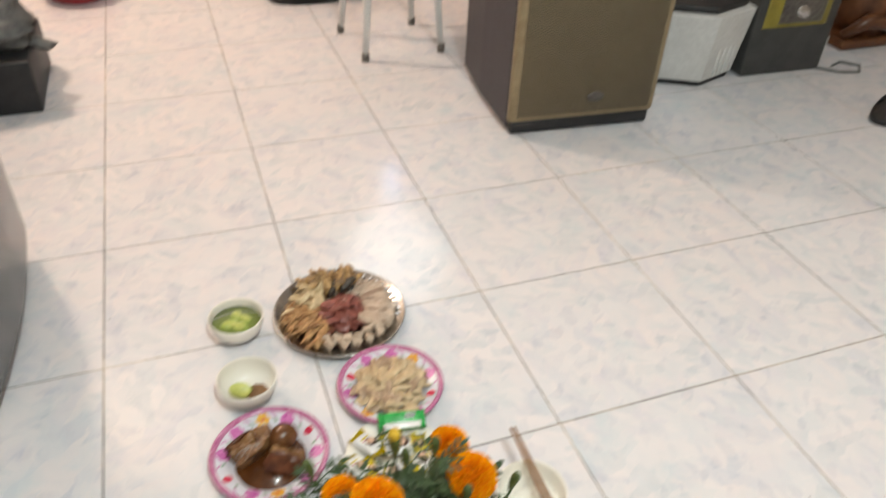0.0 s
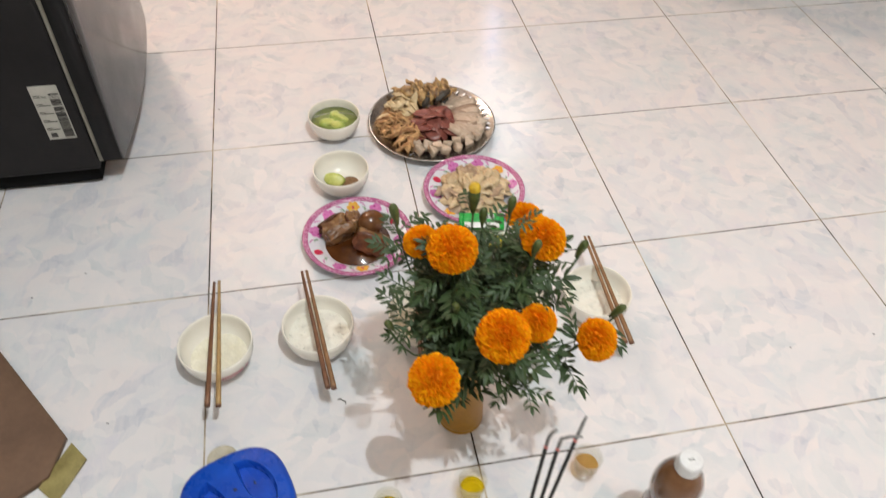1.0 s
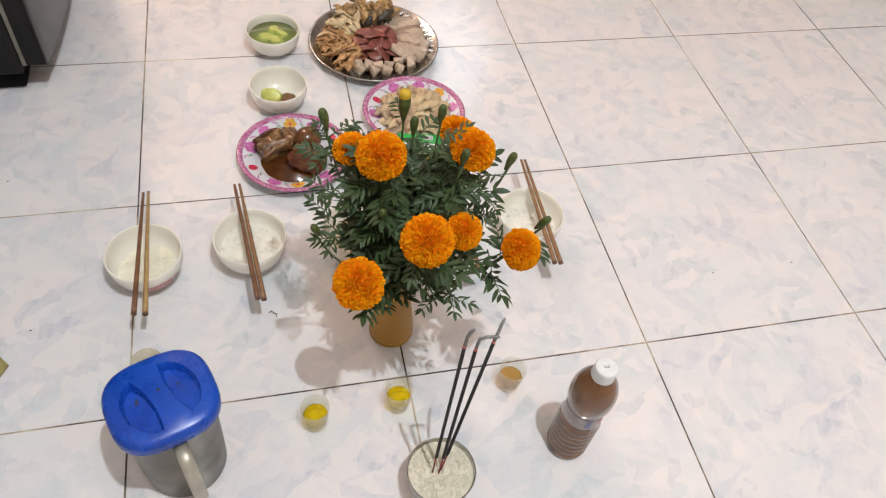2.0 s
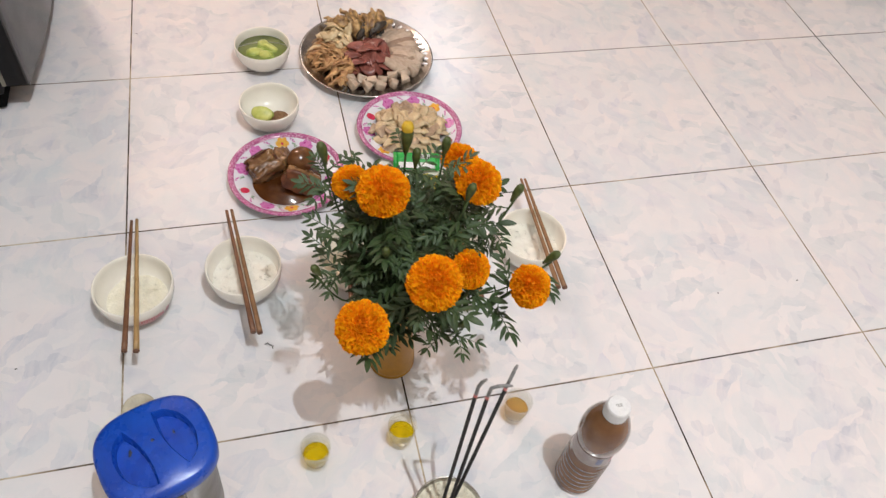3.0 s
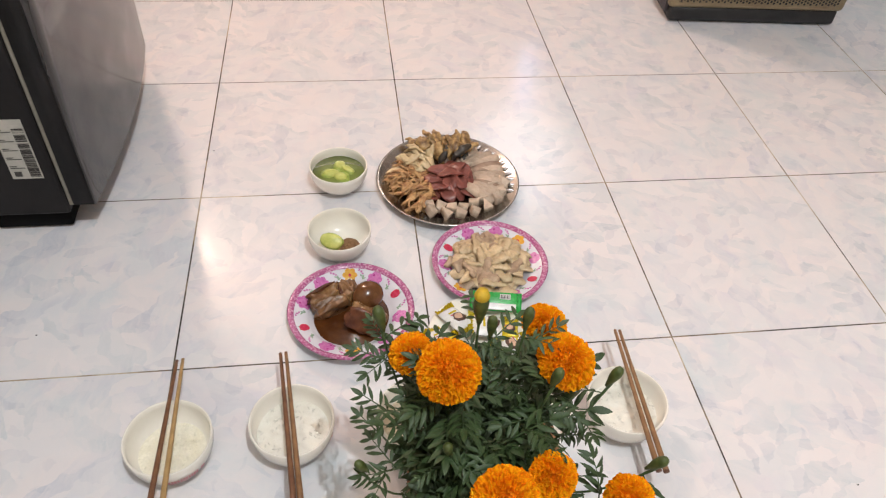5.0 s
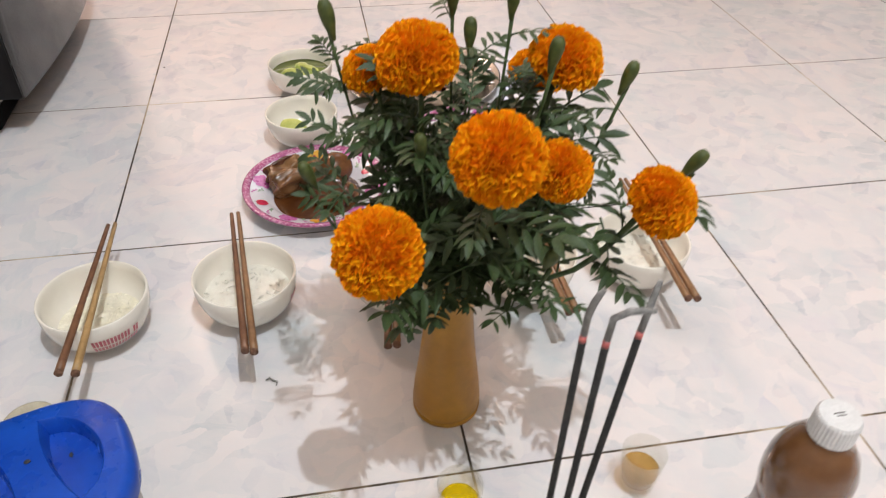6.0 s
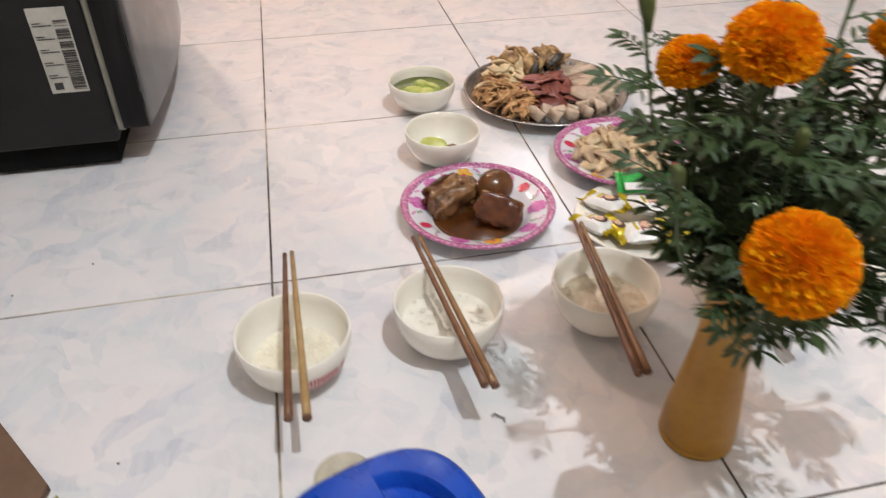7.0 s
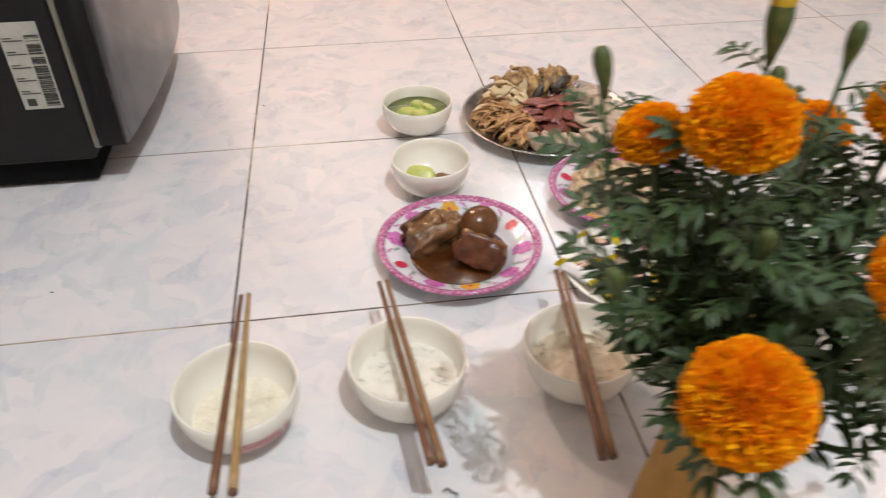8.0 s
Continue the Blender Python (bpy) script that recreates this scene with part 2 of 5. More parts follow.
LIME_WATER = glass("lime_water", (0.40, 0.48, 0.13), 0.55, rim=0.06)
LIME_FLESH = surface("lime_flesh", (0.42, 0.47, 0.09), (0.62, 0.64, 0.20), 120, 0.3, 0.3)
LIME_SKIN = surface("lime_skin", (0.20, 0.29, 0.03), (0.38, 0.46, 0.09), 150, 0.35, 0.2)
PEPPER = surface("pepper_salt", (0.10, 0.05, 0.02), (0.30, 0.17, 0.08), 300, 0.9, 0.8)
FOIL_WHITE = surface("white_foil", (0.72, 0.72, 0.71), (0.84, 0.84, 0.82), 60, 0.24, 0.25)
FOIL_GOLD = surface("gold_foil", (0.56, 0.42, 0.01), (0.78, 0.64, 0.03), 60, 0.25, 0.3, metal=0.2)
FOIL_GREEN = surface("green_foil", (0.02, 0.30, 0.05), (0.04, 0.46, 0.09), 40, 0.25, 0.3)
PRINT_DARK = surface("dark_print", (0.05, 0.025, 0.02), (0.12, 0.06, 0.04), 150, 0.4, 0.0)
PRINT_PEACH = surface("peach_print", (0.62, 0.38, 0.26), (0.72, 0.50, 0.36), 150, 0.4, 0.0)
CLEAR = glass("clear_glass", (0.98, 0.98, 0.96), 0.01, rim=0.085)
YELLOW_WINE = glass("yellow_wine", (0.93, 0.78, 0.02), 0.26, rim=0.03)
PALE_TEA = glass("pale_tea", (0.82, 0.62, 0.28), 0.2, rim=0.03)
BOTTLE_TEA = surface("amber_tea_bottle", (0.125, 0.052, 0.020), (0.23, 0.105, 0.042), 16, 0.10, 0.03, coat=0.6)
CAP = surface("white_cap", (0.74, 0.74, 0.74), (0.82, 0.82, 0.82), 60, 0.35, 0.1)
LABEL_FILM = surface("label_film", (0.24, 0.19, 0.18), (0.44, 0.38, 0.37), 60, 0.3, 0.05)
LABEL_BLUE = surface("label_blue", (0.12, 0.14, 0.28), (0.2, 0.22, 0.36), 60, 0.3, 0.0)
INCENSE = surface("incense_paste", (0.012, 0.011, 0.011), (0.035, 0.032, 0.03), 300, 0.9, 0.5)
ASH = surface("incense_ash", (0.16, 0.16, 0.16), (0.34, 0.33, 0.32), 300, 0.95, 0.6)
EMBER = surface("pink_char", (0.55, 0.12, 0.12), (0.7, 0.22, 0.2), 300, 0.8, 0.2)
RED_STICK = surface("red_stick", (0.20, 0.02, 0.02), (0.34, 0.05, 0.05), 200, 0.7, 0.2)
CARDBOARD = surface("brown_card", (0.12, 0.065, 0.038), (0.175, 0.10, 0.06), 12, 0.75, 0.15)
OLIVE = surface("olive_gold_card", (0.20, 0.16, 0.05), (0.40, 0.33, 0.13), 30, 0.5, 0.2)
FRIDGE_SIDE = surface("charcoal_steel", (0.017, 0.0155, 0.016), (0.024, 0.022, 0.022), 8, 0.5, 0.05, sheen=0.15)
FRIDGE_DOOR = surface("dark_glass_door", (0.022, 0.019, 0.018), (0.034, 0.030, 0.028), 6, 0.10, 0.01)
FRIDGE_EDGE = surface("dark_door_edge", (0.010, 0.009, 0.009), (0.016, 0.014, 0.014), 10, 0.4, 0.05, sheen=0.2)
GASKET = surface("grey_gasket", (0.26, 0.25, 0.20), (0.38, 0.36, 0.30), 30, 0.6, 0.1)
BLACK = surface("black_plastic", (0.010, 0.010, 0.011), (0.022, 0.021, 0.022), 25, 0.5, 0.15)
MATT_BLACK = surface("matt_black", (0.004, 0.004, 0.004), (0.008, 0.008, 0.008), 25, 0.85, 0.1, sheen=0.1)
PAPER = surface("sticker_paper", (0.44, 0.43, 0.38), (0.52, 0.50, 0.45), 25, 0.5, 0.05)
INK = surface("black_ink", (0.03, 0.03, 0.03), (0.06, 0.055, 0.05), 200, 0.6, 0.0)
SPEAKER_SIDE = surface("speaker_cabinet", (0.045, 0.04, 0.045), (0.07, 0.062, 0.07), 160, 0.6, 0.5)
SPEAKER_GRILLE = surface("bronze_grille", (0.25, 0.19, 0.105), (0.31, 0.24, 0.14), 30, 0.45, 0.1, metal=0.3)
SPEAKER_TRIM = surface("bronze_trim", (0.26, 0.195, 0.11), (0.36, 0.28, 0.165), 30, 0.4, 0.1, metal=0.3)
BADGE = surface("grey_badge", (0.10, 0.09, 0.08), (0.2, 0.18, 0.16), 80, 0.3, 0.0, metal=0.6)
WHITE_PLASTIC = surface("white_plastic", (0.60, 0.60, 0.58), (0.70, 0.70, 0.68), 8, 0.45, 0.08)
CHARCOAL = surface("charcoal_board", (0.035, 0.035, 0.034), (0.055, 0.055, 0.052), 20, 0.5, 0.1)
YELLOW_PANEL = surface("yellow_panel", (0.20, 0.16, 0.02), (0.32, 0.26, 0.04), 20, 0.4, 0.1)
WOOD = surface("varnished_wood", (0.06, 0.02, 0.008), (0.17, 0.062, 0.022), 14, 0.3, 0.15)
RED = surface("red_plastic", (0.34, 0.02, 0.03), (0.46, 0.04, 0.05), 12, 0.4, 0.1)
GREY_CLOTH = surface("grey_fabric", (0.10, 0.10, 0.10), (0.20, 0.20, 0.19), 40, 0.8, 0.4)
STOOL_WHITE = surface("milky_plastic", (0.62, 0.62, 0.60), (0.74, 0.74, 0.72), 12, 0.3, 0.05)
BULB_GLOW = glow("bulb_glow", (0.90, 0.96, 1.0), 6.0)
WARM_GLOW = glow("warm_glow", (1.0, 0.75, 0.5), 5.0)
TUBE_GLOW = glow("tube_glow", (0.50, 0.62, 1.0), 1.8)


def petal_material():
    m, tree, p = nodes_of("marigold_petal")
    c = ramp(tree, island(tree), [(0.0, (0.95, 0.30, 0.002)), (0.5, (1.0, 0.42, 0.003)), (1.0, (1.0, 0.52, 0.006))])
    f = ramp(tree, noise_of(tree, 240, 3), [(0.3, (0.9,) * 3), (0.7, (1.0,) * 3)])
    tree.links.new(mix(tree, 1.0, c, f, "MULTIPLY"), p.inputs["Base Color"])
    p.inputs["Roughness"].default_value = 0.65
    p.inputs["Specular IOR Level"].default_value = 0.15
    thin, both = tree.nodes.new("ShaderNodeBsdfTranslucent"), tree.nodes.new("ShaderNodeMixShader")
    tree.links.new(c, thin.inputs[0])
    both.inputs[0].default_value = 0.20
    tree.links.new(p.outputs[0], both.inputs[1])
    tree.links.new(thin.outputs[0], both.inputs[2])
    tree.links.new(both.outputs[0], tree.nodes["Material Output"].inputs[0])
    return m


PETAL = petal_material()


# ---- mesh helpers ----
def part(name, bm, material, parent=None, label="", smooth=True, at=None):
    """Links a bmesh as one mesh object, under its parent if there is one."""
    data = bm if isinstance(bm, bpy.types.Mesh) else bpy.data.meshes.new(name)
    if data is not bm:
        bm.normal_update()
        bm.to_mesh(data)
        bm.free()
        if smooth:
            data.shade_smooth()
    if not data.materials:
        data.materials.append(material)
    ob = new(name, data)
    if at is not None:
        ob.matrix_basis = at
    ob.parent = parent
    if label:
        ob["label"] = label
    return ob


def thing(name, at, label, category, group="", kind=""):
    ob = new(name)
    ob.empty_display_size = 0.02
    ob.matrix_basis = at
    return tagged(ob, label, category, group, kind)


def lathe(profile, n=48, start=0.0):
    bm = bmesh.new()
    rings = []
    for r, z in profile:
        if r < 1e-6:
            rings.append([bm.verts.new((0, 0, z))])
        else:
            rings.append([bm.verts.new((r * math.cos(start + math.tau * i / n), r * math.sin(start + math.tau * i / n), z)) for i in range(n)])
    for a, b in zip(rings, rings[1:]):
        for i in range(n):
            j = (i + 1) % n
            if len(a) == 1 and len(b) == 1:
                continue
            if len(a) == 1:
                bm.faces.new((a[0], b[i], b[j]))
            elif len(b) == 1:
                bm.faces.new((a[i], b[0], a[j]))
            else:
                bm.faces.new((a[i], b[i], b[j], a[j]))
    bmesh.ops.recalc_face_normals(bm, faces=bm.faces)
    return bm


def tube(points, radii, n=8, flat=1.0):
    bm = bmesh.new()
    points = [Vector(p) for p in points]
    radii = [radii] * len(points) if isinstance(radii, (int, float)) else radii
    rings, side = [], None
    for i, (p, r) in enumerate(zip(points, radii)):
        d = (points[min(i + 1, len(points) - 1)] - points[max(i - 1, 0)]).normalized()
        if side is None:
            side = d.cross(Vector((0, 0, 1)) if abs(d.z) < 0.9 else Vector((1, 0, 0))).normalized()
        side = (side - d * side.dot(d)).normalized()
        up = d.cross(side)
        rings.append([bm.verts.new(p + side * r * math.cos(math.tau * k / n) + up * r * flat * math.sin(math.tau * k / n)) for k in range(n)])
    for a, b in zip(rings, rings[1:]):
        for i in range(n):
            j = (i + 1) % n
            bm.faces.new((a[i], a[j], b[j], b[i]))
    bm.faces.new(rings[0][::-1])
    bm.faces.new(rings[-1])
    bmesh.ops.recalc_face_normals(bm, faces=bm.faces)
    return bm


def box(lo, hi, bevel=0.0, segments=2):
    bm = bmesh.new()
    bmesh.ops.create_cube(bm, size=1)
    for v in bm.verts:
        v.co = Vector([l + (c + 0.5) * (h - l) for l, h, c in zip(lo, hi, v.co)])
    if bevel:
        bmesh.ops.bevel(bm, geom=bm.edges[:], offset=bevel, segments=segments, profile=0.5, affect="EDGES")
    return bm


def prism(outline, z0, z1, bevel=0.0, segments=2, top_scale=1.0):
    """A slab with the given outline, from z0 to z1."""
    bm = bmesh.new()
    low = [bm.verts.new((x, y, z0)) for x, y in outline]
    high = [bm.verts.new((x * top_scale, y * top_scale, z1)) for x, y in outline]
    n = len(outline)
    for i in range(n):
        j = (i + 1) % n
        bm.faces.new((low[i], low[j], high[j], high[i]))
    bm.faces.new(low[::-1])
    top = bm.faces.new(high)
    if bevel:
        bmesh.ops.bevel(bm, geom=[e for e in top.edges], offset=bevel, segments=segments, profile=0.5, affect="EDGES")
    bmesh.ops.recalc_face_normals(bm, faces=bm.faces)
    return bm


def lump(sx, sy, sz, seed, rough=0.15, fine=2, freq=1.6, boxy=0.0):
    """An uneven lump about its centre; boxy pushes it towards a block."""
    bm = bmesh.new()
    bmesh.ops.create_icosphere(bm, subdivisions=fine, radius=1)
    for v in bm.verts:
        c = v.co.copy()
        if boxy:
            m = max(abs(c.x), abs(c.y), abs(c.z))
            c = c.lerp(c / m, boxy)
        k = 1 + rough * noise.noise(c * freq + Vector((seed * 3.1, seed * 1.7, seed * 5.3)))
        v.co = Vector((c.x * sx * k, c.y * sy * k, c.z * sz * k))
    return bm


def squircle(rx, ry, power=4.0, n=40):
    out = []
    for i in range(n):
        a = math.tau * i / n
        c, s = math.cos(a), math.sin(a)
        k = (abs(c) ** power + abs(s) ** power) ** (-1 / power)
        out.append((rx * c * k, ry * s * k))
    return out


# ---- the room ----
# walls and ceiling are assumed and never in view; they close the room and bounce fill
X0, X1, Y0, Y1, TOP = -1.36, 3.20, -2.00, 4.64, 2.95
for name, lo, hi in (("wall_west", (X0 - 0.12, Y0 - 0.12, 0), (X0, Y1 + 0.12, TOP)), ("wall_east", (X1, Y0 - 0.12, 0), (X1 + 0.12, Y1 + 0.12, TOP)),
                     ("wall_south", (X0, Y0 - 0.12, 0), (X1, Y0, TOP)), ("wall_north", (X0, Y1, 0), (X1, Y1 + 0.12, TOP))):
    tagged(part(name, box(lo, hi), PLASTER, smooth=False), "assumed plaster wall out of view, toned to bounce warm fill", "wall", kind="structure")
tagged(part("ceiling", box((X0 - 0.12, Y0 - 0.12, TOP), (X1 + 0.12, Y1 + 0.12, TOP + 0.1)), CEILING, smooth=False),
       "assumed plain white ceiling out of view, bouncing fill light", "ceiling", kind="structure")
floor = tagged(part("floor", box((X0 - 0.12, Y0 - 0.12, -0.06), (X1 + 0.12, Y1 + 0.12, -0.0005)), GROUT, smooth=False),
               "glossy pale marbled tile floor with dark joints", "floor", kind="structure")


# ---- lamps of the room ----
def ceiling_bulb(at, glow_material, label):
    x, y, z = at
    lamp_thing = thing("ceiling_lamp", pose(x, y, z), label, "lamp")
    part("socket", lathe([(0, TOP - z), (0.045, TOP - z), (0.045, TOP - z - 0.02), (0.02, TOP - z - 0.03), (0.02, 0.15), (0, 0.15)], 24), CAP, lamp_thing)
    part("bulb", lathe([(0, 0.15), (0.02, 0.15), (0.045, 0.12), (0.05, 0.10), (0.04, 0.075), (0, 0.066)], 24), glow_material, lamp_thing, "glowing bulb")


ceiling_bulb(BULB, BULB_GLOW, "white hanging bulb lit under the ceiling")
ceiling_bulb(WARM, WARM_GLOW, "warm hanging bulb lit under the ceiling")
ceiling_bulb(FAR, TUBE_GLOW, "white hanging bulb lit under the ceiling")
tube_lamp = thing("wall_lamp", pose(1.31, Y1, 2.05), "bluish tube lamp lit on the far wall", "lamp")
part("holder", box((-0.04, -0.03, -0.34), (0.04, -0.002, 0.34), 0.006), CAP, tube_lamp)
part("tube", tube([(0, -0.044, -0.3), (0, -0.044, 0.3)], 0.013, 12), TUBE_GLOW, tube_lamp, "glowing bluish tube")


# ---- refrigerator: its side towards the meal, its door towards the hall ----
def refrigerator():
    fridge = thing("refrigerator", pose(-0.9, 0.98, 0), "dark charcoal refrigerator with a glossy curved door", "refrigerator")
    ox, oy = -0.9, 0.98
    y0, y1 = 0.717 - oy, 1.255 - oy
    part("body", box((-1.24 - ox, y0, 0.045), (-0.603 - ox, y1, 1.62), 0.006), FRIDGE_SIDE, fridge, "charcoal metal cabinet side")
    part("base", box((-1.22 - ox, y0 + 0.014, 0.006), (-0.612 - ox, y1 - 0.02, 0.05), 0.004), MATT_BLACK, fridge)
    for fx in (-1.19, -0.66):
        for fy in (y0 + 0.06, y1 - 0.06):
            part("foot", lathe([(0, 0.016), (0.02, 0.016), (0.022, 0.0), (0, 0.0)], 16), BLACK, fridge, at=pose(fx - ox, fy, 0))
    part("gasket", box((-0.603 - ox, y0 + 0.006, 0.06), (-0.592 - ox, y1 - 0.006, 1.60), 0.002), GASKET, fridge, "pale grey door seal")
    for z0, z1 in ((0.066, 1.03), (1.042, 1.615)):
        bulge, xb = [], -0.592 - ox
        xf = -0.556 - ox
        for k in range(17):
            a = k / 16
            y = y0 + (y1 - y0) * a
            bulge.append((xf + 0.019 * (1 - (2 * a - 1) ** 2) , y))
        outline = [(xb, y0)] + bulge + [(xb, y1)]
        door = part("door", prism(outline, z0, z1, 0.004), FRIDGE_DOOR, fridge, "glossy curved dark door")
        part("door_edge", box((xb, y0 - 0.0025, z0 + 0.002), (xf - 0.002, y0 - 0.0005, z1 - 0.002)), FRIDGE_EDGE, door)
    # sticker on the side panel
    sx0, sx1, sz0, sz1 = -0.670 - ox, -0.622 - ox, 0.128, 0.245
    sticker = part("sticker", box((sx0, y0 - 0.0012, sz0), (sx1, y0 - 0.0002, sz1)), PAPER, fridge, "white printed sticker with barcodes", smooth=False)
    rng = random.Random(4)
    z = sz0 + 0.004
    bars = bmesh.new()
    while z < sz1 - 0.016:
        h = rng.choice((0.0006, 0.0010, 0.0016, 0.0022))
        if rng.random() < 0.87:
            for v in bmesh.ops.create_cube(bars, size=1)["verts"]:
                v.co = Vector((sx0 + 0.0375 + v.co.x * 0.017, y0 - 0.0015 + v.co.y * 0.0005, z + h / 2 + v.co.z * h))
        z += h + rng.choice((0.0005, 0.0009, 0.0013))
    part("barcode", bars, INK, sticker, smooth=False)["kind"] = "stuff"
    for k in range(5):
        lines = bmesh.new()
        for r, w in ((0, 0.011), (1, 0.023)):
            for v in bmesh.ops.create_cube(lines, size=1)["verts"]:
                v.co = Vector((sx0 + 0.003 + w / 2 + v.co.x * w, y0 - 0.0015 + v.co.y * 0.0005, sz1 - 0.020 - k * 0.0178 - r * 0.0034 + v.co.z * 0.0013))
        part("print_line", lines, INK, sticker, smooth=False)
    part("print_block", box((sx0 + 0.006, y0 - 0.0017, sz0 + 0.005), (sx0 + 0.017, y0 - 0.0012, sz0 + 0.015)), INK, sticker, smooth=False)


refrigerator()


# ---- bowls of rice with their chopsticks ----
def bowl_profile(r, h, foot, t=0.0028):
    outer = [(0, 0.004), (foot - 0.003, 0.004), (foot - 0.003, 0), (foot, 0), (foot, 0.007)]
    steps = 9
    for i in range(1, steps + 1):
        a = i / steps
        outer.append((foot + (r - foot) * math.sin(a * math.pi / 2) ** 0.92, 0.007 + (h - 0.007) * (1 - math.cos(a * math.pi / 2) ** 0.9)))
    inner = [(r - t * 0.4, h + 0.0012), (r - t, h)]
    for i in range(steps - 1, 0, -1):
        a = i / steps
        inner.append((foot + (r - foot) * math.sin(a * math.pi / 2) ** 0.92 - t, 0.007 + t + (h - 0.007 - t) * (1 - math.cos(a * math.pi / 2) ** 0.9)))
    inner += [(foot - 0.004, 0.0085), (0, 0.008)]
    return outer + inner


def inner_radius(r, h, foot, z):
    a = math.acos(max(0.0, min(1.0, (1 - (z - 0.007) / (h - 0.007)))) ** (1 / 0.9))
    return foot + (r - foot) * math.sin(a) ** 0.92 - 0.0034


def rice_fill(radius, z, seed, heap=0.006, grains=220):
    """A mound of rice that fills a bowl, with loose grains on its top."""
    rng = random.Random(seed)
    bm = bmesh.new()
    rings, n = 9, 36
    grid = [[bm.verts.new((0, 0, z + heap))]]
    for k in range(1, rings + 1):
        f = k / rings
        ring = []
        for i in range(n):
            a = math.tau * i / n
            x, y = radius * f * math.cos(a), radius * f * math.sin(a)
            lift = heap * (1 - f * f) + 0.0058 * noise.noise(Vector((x * 85, y * 85, seed))) * (1 - f ** 6)
            ring.append(bm.verts.new((x, y, z + lift)))
        grid.append(ring)
    for i in range(n):
        bm.faces.new((grid[0][0], grid[1][i], grid[1][(i + 1) % n]))
    for a, b in zip(grid[1:], grid[2:]):
        for i in range(n):
            bm.faces.new((a[i], b[i], b[(i + 1) % n], a[(i + 1) % n]))
    for _ in range(grains):
        f, a = math.sqrt(rng.random()) * 0.95, rng.random() * math.tau
        x, y = radius * f * math.cos(a), radius * f * math.sin(a)
        zz = z + heap * (1 - f * f) + 0.0058 * noise.noise(Vector((x * 85, y * 85, seed))) * (1 - f ** 6) + 0.0012
        m = Matrix.LocRotScale((x, y, zz), Euler((rng.uniform(-0.5, 0.5), rng.uniform(-0.5, 0.5), rng.random() * 6.3)), (0.0034, 0.0011, 0.0007))
        tips = [Vector((-1, 0, 0)), Vector((1, 0, 0))]
        mid = [Vector((-0.45, math.cos(t), math.sin(t))) for t in (0, 1.57, 3.14, 4.71)] + [Vector((0.45, math.cos(t), math.sin(t))) for t in (0, 1.57, 3.14, 4.71)]
        vs = [bm.verts.new(m @ v) for v in tips + mid]
        for i in range(4):
            j = (i + 1) % 4
            bm.faces.new((vs[0], vs[2 + j], vs[2 + i]))
            bm.faces.new((vs[2 + i], vs[2 + j], vs[6 + j], vs[6 + i]))
            bm.faces.new((vs[1], vs[6 + i], vs[6 + j]))
    bmesh.ops.recalc_face_normals(bm, faces=bm.faces)
    for f in bm.faces:
        f.smooth = max(v.co.z for v in f.verts) - min(v.co.z for v in f.verts) < 0.00002 or f.calc_area() > 0.000004
    return bm


def printed_band(r_of, z0, z1, a0, a1, count, seed):
    """Short red strokes in two rows round the outside of a bowl."""
    rng = random.Random(seed)
    bm = bmesh.new()
    for row in range(2):
        za, zb = z0 + (z1 - z0) * (0.0 if row == 0 else 0.48), z0 + (z1 - z0) * (0.38 if row == 0 else 1.0)
        for k in range(count):
            if rng.random() < 0.12:
                continue
            s0 = a0 + (a1 - a0) * k / count
            s1 = s0 + (a1 - a0) / count * 0.72
            vs = []
            for a, z in ((s0, za), (s1, za), (s1, zb), (s0, zb)):
                r = r_of(z) + 0.0004
                vs.append(bm.verts.new((r * math.cos(a), r * math.sin(a), z)))
            bm.faces.new(vs)
    return bm


BOWL_R, BOWL_H, BOWL_FOOT = 0.0581, 0.0590, 0.026
bowl_mesh = None
RICE_ROWS = ((-0.376, 0.247, 0.021, "thin"), (-0.214, 0.259, 0.029, "white"), (-0.040, 0.256, 0.027, "tan"), (0.118, 0.247, 0.027, "white"), (0.263, 0.251, 0.027, "white"))
for k, (x, y, level, kind) in enumerate(RICE_ROWS):
    bowl = thing("rice_bowl", pose(x, y, 0, 0, 0, 0), "small white porcelain bowl standing on the tiles", "bowl", "row of rice bowls")
    if bowl_mesh is None:
        bowl_mesh = part("shell", lathe(bowl_profile(BOWL_R, BOWL_H, BOWL_FOOT), 56), PORCELAIN, bowl).data
    else:
        part("shell", bowl_mesh, PORCELAIN, bowl)
    rout = lambda z: inner_radius(BOWL_R, BOWL_H, BOWL_FOOT, z) + 0.0036
    a0 = radians((-86, -45, -150, -120, -160)[k])
    if k == 0:
        part("red_lettering", printed_band(rout, 0.021, 0.041, a0, a0 + radians(54), 14, k), RED_PRINT, bowl, "worn red print", smooth=False)
    elif k == 1:
        part("red_mark", printed_band(rout, 0.030, 0.042, radians(-28), radians(-10), 3, k), RED_PRINT, bowl, "worn red print", smooth=False)
    fill_r = inner_radius(BOWL_R, BOWL_H, BOWL_FOOT, level) + 0.0006
    stuff_mat = {"thin": BROTH, "white": RICE, "tan": RICE_TAN}[kind]
    words = {"thin": "little watery white rice at the bottom of a bowl", "white": "white cooked rice filling a bowl halfway",
             "tan": "brownish soaked rice filling a bowl halfway"}[kind]
    tagged(part("cooked_rice", rice_fill(fill_r, level, 11 + k, {"thin": 0.001, "white": 0.004, "tan": 0.005}[kind], {"thin": 30, "white": 90, "tan": 60}[kind]), stuff_mat,
                smooth=False, at=pose(x, y, 0)), words, "rice", "rice in the bowls", "stuff")

